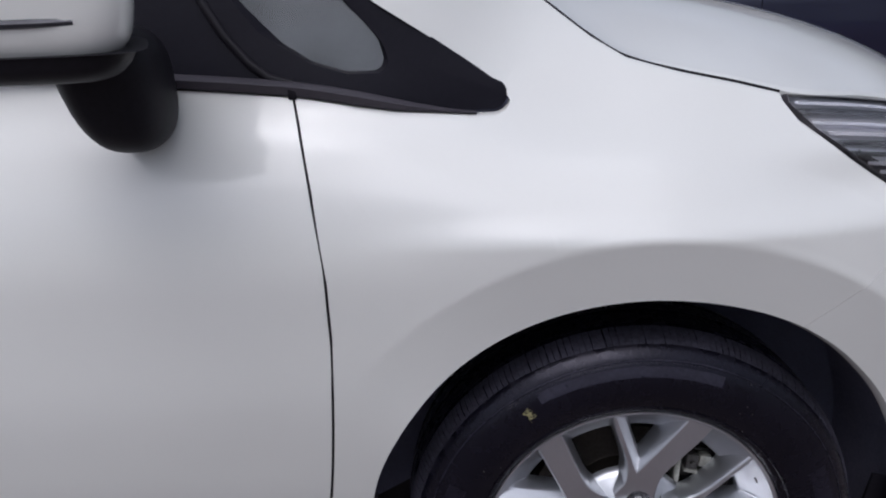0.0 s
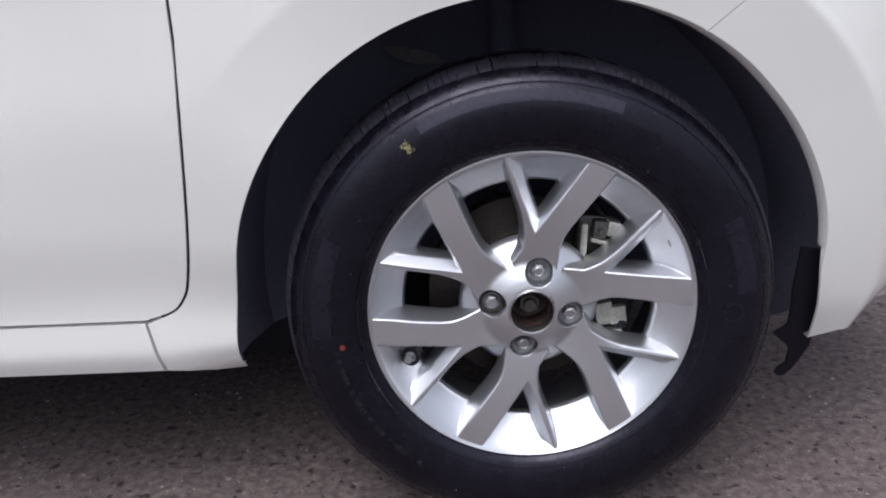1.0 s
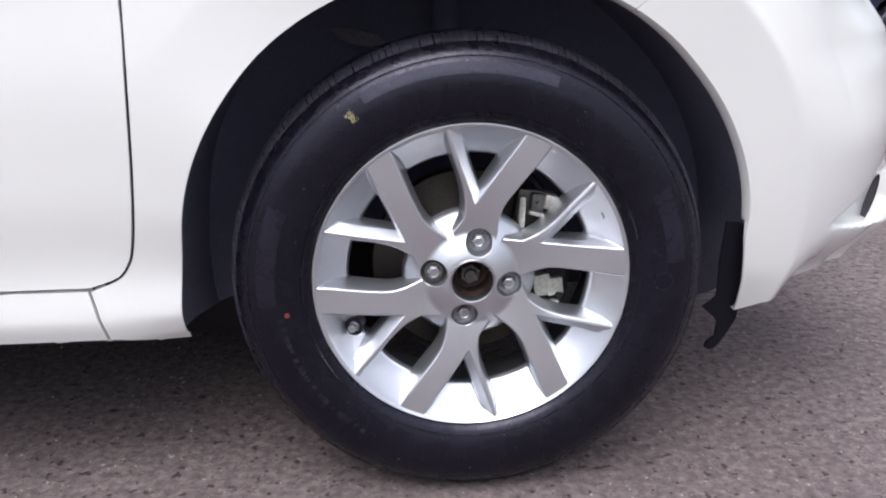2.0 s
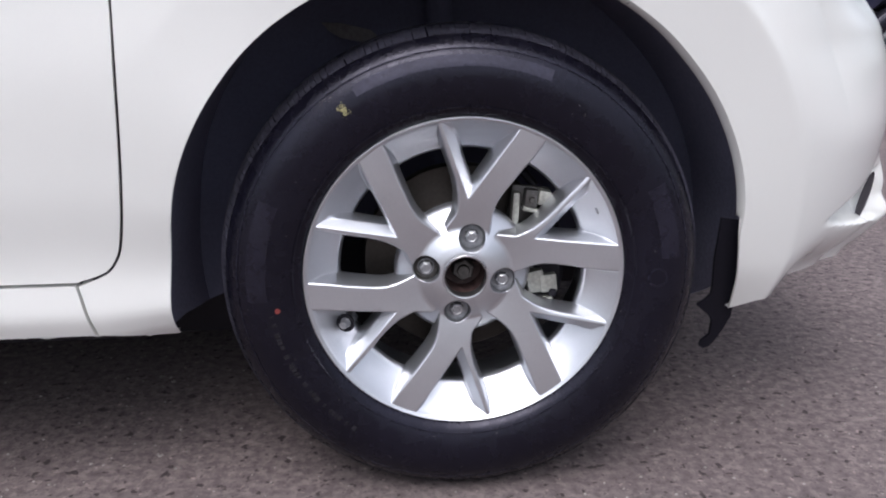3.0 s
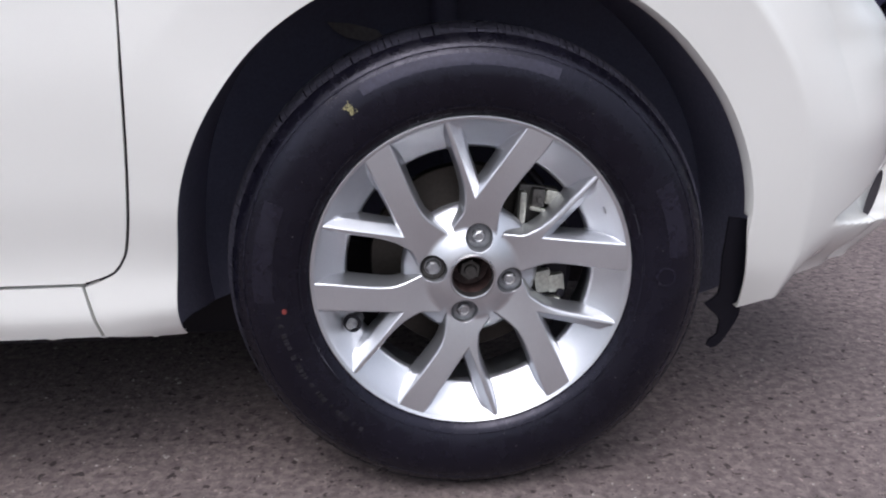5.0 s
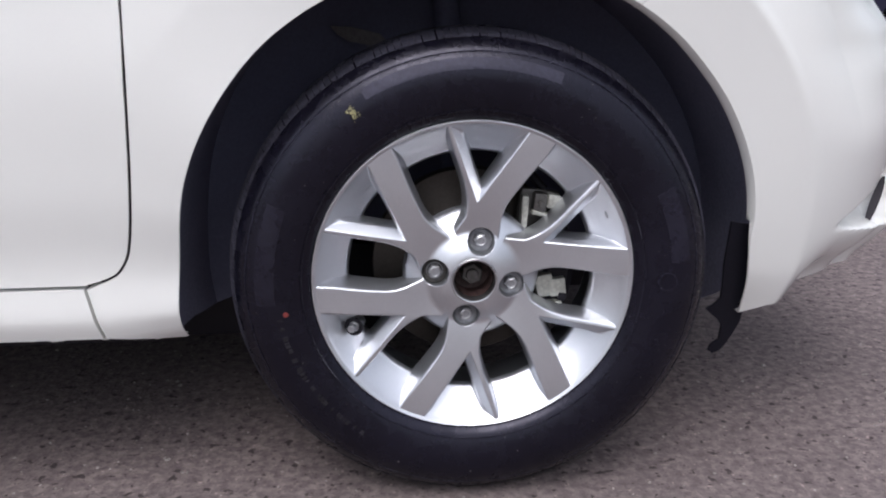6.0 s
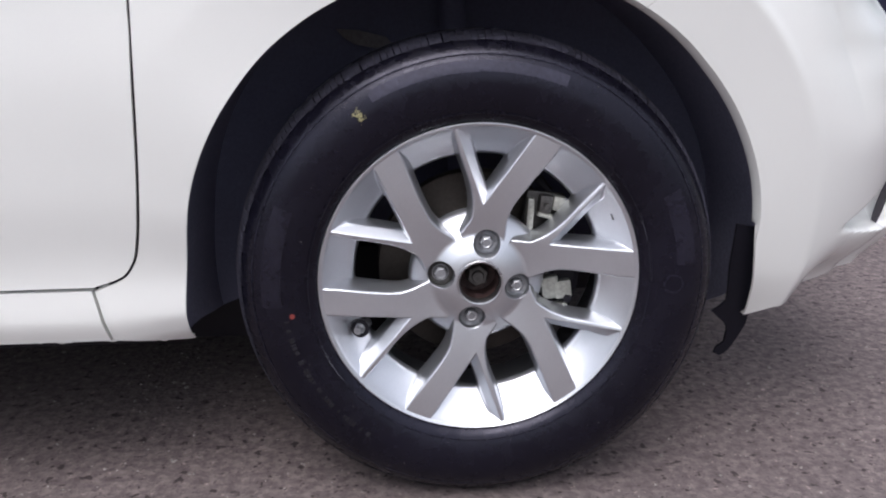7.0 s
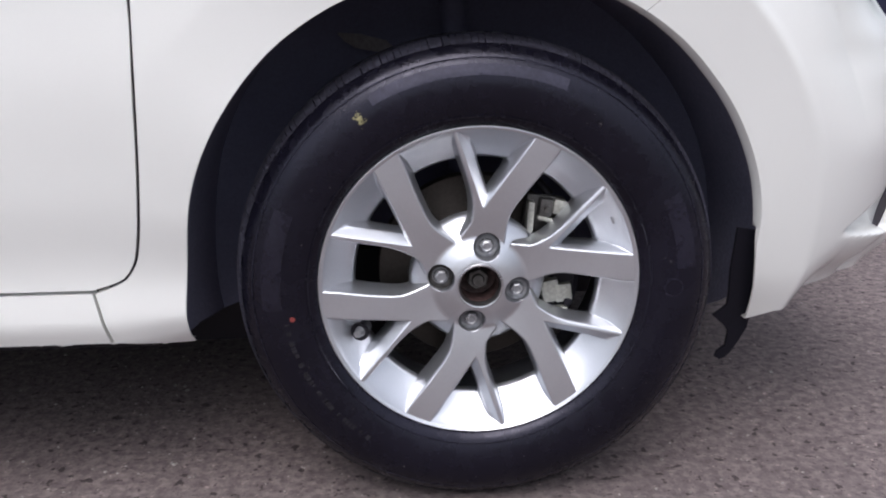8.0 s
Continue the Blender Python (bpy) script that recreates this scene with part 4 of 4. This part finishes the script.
    turns = sorted({2 * math.pi * i / 120 for i in range(120)} | {math.atan2(z - 1.01, x + 0.40) % (2 * math.pi) for x, z in outer + pane})
    n = len(turns)
    rings = []
    for k, deep in ((0.0, 0.012), (0.02, -0.003), (0.5, -0.003), (0.96, -0.001), (1.0, 0.010)):
        ring = []
        for i in range(n):
            a = turns[i]
            o, q = ring_at(outer, -0.40, 1.01, a), ring_at(pane, -0.40, 1.01, a)
            x, z = o[0] + (q[0] - o[0]) * k, o[1] + (q[1] - o[1]) * k
            ring.append(Vector((x, glass_y(x, z) + deep, z)))
        rings.append(ring)
    corner = both("window_corner", sheet(rings, close=True), TRIM, car, "black window corner panel")
    ring = [Vector((x, glass_y(x, z) + 0.007, z)) for x, z in (ring_at(pane, -0.40, 1.01, a) for a in turns)]
    bm = bmesh.new()
    bm.faces.new([bm.verts.new(p) for p in ring])
    bm.faces.new([bm.verts.new(p + Vector((0, 0.004, 0))) for p in ring])
    qp = both("quarter_pane", bm, PANE, car, "small tinted quarter glass pane")
    qp.visible_shadow = False
    if detail:
        mould = []
        for i in range(31):
            u = -1.45 + 1.252 * (i / 30) ** 0.8
            z = belt(u) + 0.001
            y = min(skin(u, z).y, glass_y(u, z))
            k = 1 - 0.9 * smooth(-0.34, -0.199, u)
            mould.append([Vector((u, y + 0.010, z)), Vector((u, y - 0.004 * k, z + 0.001)), Vector((u, y - 0.006 * k, z + 0.011 * k)), Vector((u, y + 0.002, z + 0.015 * k)), Vector((u, y + 0.012, z + 0.015 * k))])
        part("belt_moulding", sheet(mould), MOULD, car, "matt black moulding along the window sill")
        seal = [(-0.413, 0.944), (-0.44, 0.951), (-0.462, 0.968), (-0.49, 1.00), (-0.512, 1.035), (-0.53, 1.075), (-0.55, 1.12), (-0.56, 1.15)]
        part("door_seal", tube([(x, glass_y(x, z) - 0.0045, z) for x, z in seal], 0.0055), BLACK, car, "black rubber door seal")
        part("seam_clip", box((0.010, 0.006, 0.014), 0.001, at=(-0.411, skin(-0.411, 0.934).y - 0.003, 0.936)), BLACK, car, "")
    bm = bmesh.new()
    for u0, u1 in ((-1.40, -0.702), (-2.2, -1.45)):
        rows = []
        for i in range(9):
            u = u0 + (u1 - u0) * i / 8
            rows.append([Vector((u, glass_y(u, z) + 0.006, z)) for z in [belt(u) + 0.004 + (1.36 - belt(u)) * min(1.0, 0.62 + 0.5 * smooth(-0.7, -1.1, u)) * k / 6 for k in range(7)]])
        sheet(rows, bm)
    dg = both("door_glass", bm, PANE, car, "tinted door glass")
    dg.visible_shadow = False
    # roof, windscreen, tail
    rows = []
    for i in range(17):
        x = -1.05 - 2.0 * i / 16
        zt = 1.50 - 0.10 * (i / 16) ** 2
        rows.append([Vector((x, 0.19 + (2 * MID - 0.38) * j / 16, zt - 0.12 * abs(j / 8 - 1) ** 3)) for j in range(17)])
    part("roof", sheet(rows), paint, car, "")
    rows = []
    for i in range(13):
        t = i / 12
        row = []
        for j in range(17):
            v = j / 8 - 1
            base = Vector((-0.28 + 0.16 * abs(v) ** 2.2 * -1 + 0.10, MID + v * (MID - 0.20), 1.045 - 0.035 * v * v))
            head = Vector((-1.05 - 0.06 * v * v, MID + v * (MID - 0.20), 1.50 - 0.12 * abs(v) ** 3))
            row.append(base.lerp(head, t) + Vector((0, 0, 0.06 * math.sin(math.pi * t))))
        rows.append(row)
    ws = part("windscreen", sheet(rows), PANE, car, "raked glass windscreen")
    ws.visible_shadow = False
    rows = []
    for i in range(11):
        t = i / 10
        zt = 1.40 - 1.10 * t
        x = -3.05 - 0.22 * math.sin(math.pi * min(1, t * 1.1) * 0.6)
        row = []
        for j in range(17):
            v = j / 8 - 1
            hw = MID - 0.20 + 0.19 * smooth(0.0, 0.4, t)
            row.append(Vector((x + 0.30 * abs(v) ** 4, MID + v * hw, zt)))
        rows.append(row)
    part("tailgate", sheet(rows), paint, car, "")
    rows = []
    rear = []
    for i in range(21):
        u = -3.0 + 0.78 * i / 20
        top = 1.36 if u < -2.3 else 1.36
        gap = math.hypot(0.37, 0.0) ** 2 - (u + 2.6) ** 2
        lowz = HZ + math.sqrt(gap) if gap > 0 else 0.26
        lowz = max(lowz, 0.26)
        row = []
        for k in range(19):
            z = lowz + (top - lowz) * k / 18
            p = skin(u, min(z, 1.42))
            p.y = max(p.y, 0.0) * 0.6 + p.y * 0.4
            row.append(p)
        rear.append([row[0] + Vector((0, 0.02, 0))] + row)
    both("rear_quarter", sheet(rear), paint, car, "")
    # wheel housings, underside, cabin
    liner = []
    for i in range(41):
        a = -5 + 196 * i / 40
        r = curve(ARCH, a) + 0.004
        c, s = math.cos(radians(a)), math.sin(radians(a))
        p0 = skin((r + 0.009) * c, HZ + (r + 0.009) * s)
        row = [Vector((p0.x, p0.y + y, p0.z)) for y in (0.014, 0.030)]
        for y, out, w in ((0.07, 0.015, 0.0), (0.13, 0.015, 0.25), (0.19, 0.015, 0.65), (0.25, 0.015, 1.0), (0.30, -0.12, 1.0)):
            b = radians(a - 14 * w * (1 - smooth(-5, 40, a)) + 5 * w * smooth(150, 191, a))
            row.append(Vector(((r + out) * math.cos(b), y, HZ + (r + out) * math.sin(b))))
        liner.append(row + [Vector((0.05 * c, 0.31, HZ + 0.05 * s))])
    inner = sheet([row[5:] for row in liner])
    both("inner_wing", inner, LINER, car, "dark grey inner wing behind the wheel")
    both("arch_liner", sheet([row[:6] for row in liner]), BAND, car, "black plastic wheel arch liner")
    rear_liner = [[Vector((-2.6 + 0.375 * math.cos(radians(a)), y, HZ + 0.375 * math.sin(radians(a)))) for y in (0.01, 0.15, 0.26)] + [Vector((-2.6, 0.27, HZ))] for a in range(-8, 190, 6)]
    both("arch_liner", sheet(rear_liner), LINER, car, "black felt wheel arch liner")
    part("underside", box((1.86, 1.42, 0.05), 0.01, at=(-1.36, MID, 0.235)), BLACK, car, "dark underbody")
    part("underside", box((0.55, 0.9, 0.05), 0.01, at=(0.12, MID, 0.20)), BLACK, car, "dark underbody")
    # two unseen low boxes, added to keep light off the ground beneath the car
    part("underside", box((0.46, 1.0, 0.20), 0.02, at=(-0.24, MID, 0.225)), BLACK, car, "unseen black box under the engine, added to shade the ground")
    part("underside", box((1.70, 1.06, 0.08), 0.02, at=(-1.32, MID, 0.175)), BLACK, car, "unseen dark box under the floor, added to shade the ground")
    part("engine_bay", box((0.75, 1.0, 0.62), 0.03, at=(0.05, MID, 0.56)), LINER, car, "")
    part("dashboard", box((0.50, 1.36, 0.25), 0.06, at=(-0.52, MID, 0.87), segments=3), SEAT, car, "")
    if detail:
        for y in (0.42, 1.16):
            part("seat", box((0.16, 0.46, 0.72), 0.06, at=(-1.45, y, 0.86), turn=(0, -14, 0), segments=3), SEAT, car, "dark cloth front seat")
        bm = slab([(-0.182, 0.618), (-0.150, 0.616), (-0.110, 0.606), (-0.096, 0.592), (-0.126, 0.590), (-0.156, 0.596), (-0.172, 0.606)], 0.258, 0.264)
        part("inner_wing_tab", bm, DUSTY, car, "dusty brown metal tab inside the wheel arch")
        part("axle", tube([(0, 0.10, HZ), (0, 0.45, HZ)], 0.03), CAST, car, "")
        part("strut", tube([(0.0, 0.22, 0.34), (-0.02, 0.27, 0.80)], 0.020), LINER, car, "")
        part("control_arm", box((0.10, 0.42, 0.035), 0.012, at=(0.0, 0.36, 0.20)), CAST, car, "")
    return car


def blob(rows_fn, n=28, m=20):
    """A rounded closed form: rows_fn(lon, lat) gives points."""
    rows = [[rows_fn(2 * math.pi * i / n, -math.pi / 2 + math.pi * j / m) for i in range(n)] for j in range(m + 1)]
    bm = sheet(rows, close=True)
    bmesh.ops.remove_doubles(bm, verts=bm.verts[:], dist=0.0003)
    return bm


def power(v, e):
    return math.copysign(abs(v) ** e, v)


def door_mirror(car, paint):
    mirror = new("door_mirror")
    mirror.parent = car
    tagged(mirror, "white door mirror on a black foot")
    cx, cy, cz = -0.600, -0.125, 1.082

    def shell(lon, lat):
        c = power(math.cos(lat), 0.34)
        x, y, z = c * power(math.cos(lon), 0.5), c * power(math.sin(lon), 0.5), power(math.sin(lat), 0.45)
        x *= (0.115 - 0.026 * (y + 1)) * (1 - 0.10 * abs(z)) if x > 0 else 0.070
        return (cx + x, cy + 0.075 * y, cz + 0.078 * z)

    part("housing", blob(shell), paint, mirror, "rounded white mirror housing")

    def belly(lon, lat):
        x, y, z = shell(lon, lat)
        k = 1.03
        return (cx + (x - cx) * k, cy + (y - cy) * k, min(cz + (z - cz) * 1.22, cz - 0.067))

    part("underside", blob(belly), BLACK, mirror, "matt black lower shell")
    slit = []
    for i in range(15):
        x, y, z = shell(-2.5 + 1.25 * i / 14, -0.22)
        k = 1.004 - 0.05 * smooth(9, 14, i)
        slit.append((cx + (x - cx) * k, cy + (y - cy) * k, z))
    bm = tube(slit, 0.0040, 8)
    part("indicator", bm, SMOKE, mirror, "narrow dark indicator strip")

    def foot(lon, lat):
        c = power(math.cos(lat), 0.7)
        x, y, z = c * power(math.cos(lon), 0.7), c * power(math.sin(lon), 0.8), math.copysign(abs(math.sin(lat)) ** 0.7, lat)
        wide = 0.044 + 0.020 * (z + 1) / 2
        return (-0.578 + wide * x - 0.016 * (z + 1) / 2, -0.005 + 0.062 * y - 0.02 * (z + 1) / 2, 0.958 + 0.070 * z)

    part("foot", blob(foot), BLACK, mirror, "matt black mirror foot")
    return mirror


def arch_flap(car):
    """Black plastic end of the liner with its torn strip hanging below the bumper."""
    flap = new("liner_end")
    flap.parent = car
    tagged(flap, "black plastic liner end with a hanging strip")
    line = [(0.345, 0.366), (0.384, 0.360), (0.390, 0.31), (0.394, 0.262), (0.396, 0.225), (0.397, 0.208), (0.391, 0.184), (0.383, 0.161), (0.377, 0.152), (0.369, 0.149), (0.362, 0.154), (0.363, 0.164),
            (0.373, 0.175), (0.371, 0.200), (0.363, 0.212), (0.352, 0.221), (0.341, 0.231), (0.351, 0.239), (0.358, 0.247), (0.357, 0.262), (0.350, 0.30)]
    bm = bmesh.new()
    rows = [[(x + 0.004, 0.048 + 0.36 * max(0.0, 0.36 - z) + d, z - 0.007 * smooth(0.30, 0.22, z)) for x, z in line] for d in (0.0, 0.005)]
    sheet(rows, bm, close=True)
    bm.verts.ensure_lookup_table()
    n = len(line)
    bm.faces.new(bm.verts[:n])
    bm.faces.new(bm.verts[n:])
    part("strip", bm, TRIM, flap)
    return flap


car = hatchback("white_car", PAINT, "white pearl hatchback parked on asphalt", None)
wheel_thing(car, Matrix.Translation((0, 0, HZ)))
brake(car)
door_mirror(car, PAINT)
arch_flap(car)
wheel_thing(car, Matrix.Translation((-2.6, 0, HZ)), False)
wheel_thing(car, Matrix.Translation((0, 2 * MID, HZ)) @ pose(0, 0, 0, 0, 0, 180), False)
wheel_thing(car, Matrix.Translation((-2.6, 2 * MID, HZ)) @ pose(0, 0, 0, 0, 0, 180), False)

blue = hatchback("blue_car", BLUE, "dark blue hatchback parked beyond the white car", None, False)
wheel_thing(blue, Matrix.Translation((0, 0, HZ)), False)
wheel_thing(blue, Matrix.Translation((-2.6, 0, HZ)), False)
wheel_thing(blue, Matrix.Translation((0, 2 * MID, HZ)) @ pose(0, 0, 0, 0, 0, 180), False)
wheel_thing(blue, Matrix.Translation((-2.6, 2 * MID, HZ)) @ pose(0, 0, 0, 0, 0, 180), False)
blue.matrix_basis = pose(2.9, 3.5, 0)

# ---- loose stone chips on the asphalt ----
bm = bmesh.new()
verts, faces = [], []
rng = random.Random(7)
for k in range(1700):
    x, y = rng.uniform(-1.1, 1.3), -0.35 + 1.9 * rng.random() ** 1.9
    s = rng.uniform(0.0012, 0.0034) * (1.7 if rng.random() < 0.07 else 1)
    t = rng.uniform(0, 6.28)
    b = len(verts)
    for i in range(5):
        a = t + i * 1.2566
        q = s * rng.uniform(0.7, 1.25)
        verts.append((x + q * math.cos(a), y + q * math.sin(a), -0.001))
    for i in range(5):
        vx, vy, _ = verts[b + i]
        verts.append((x + (vx - x) * 0.6, y + (vy - y) * 0.6, s * rng.uniform(0.25, 0.6)))
    faces += [(b + i, b + (i + 1) % 5, b + 5 + (i + 1) % 5, b + 5 + i) for i in range(5)] + [(b + 5, b + 6, b + 7, b + 8, b + 9)]
me = bpy.data.meshes.new("stone_chips")
me.from_pydata(verts, [], faces)
me.materials.append(CHIP)
chips = tagged(new("stone_chips", me), "small pale stone chips lying on the asphalt", "gravel", kind="stuff")
bm.free()
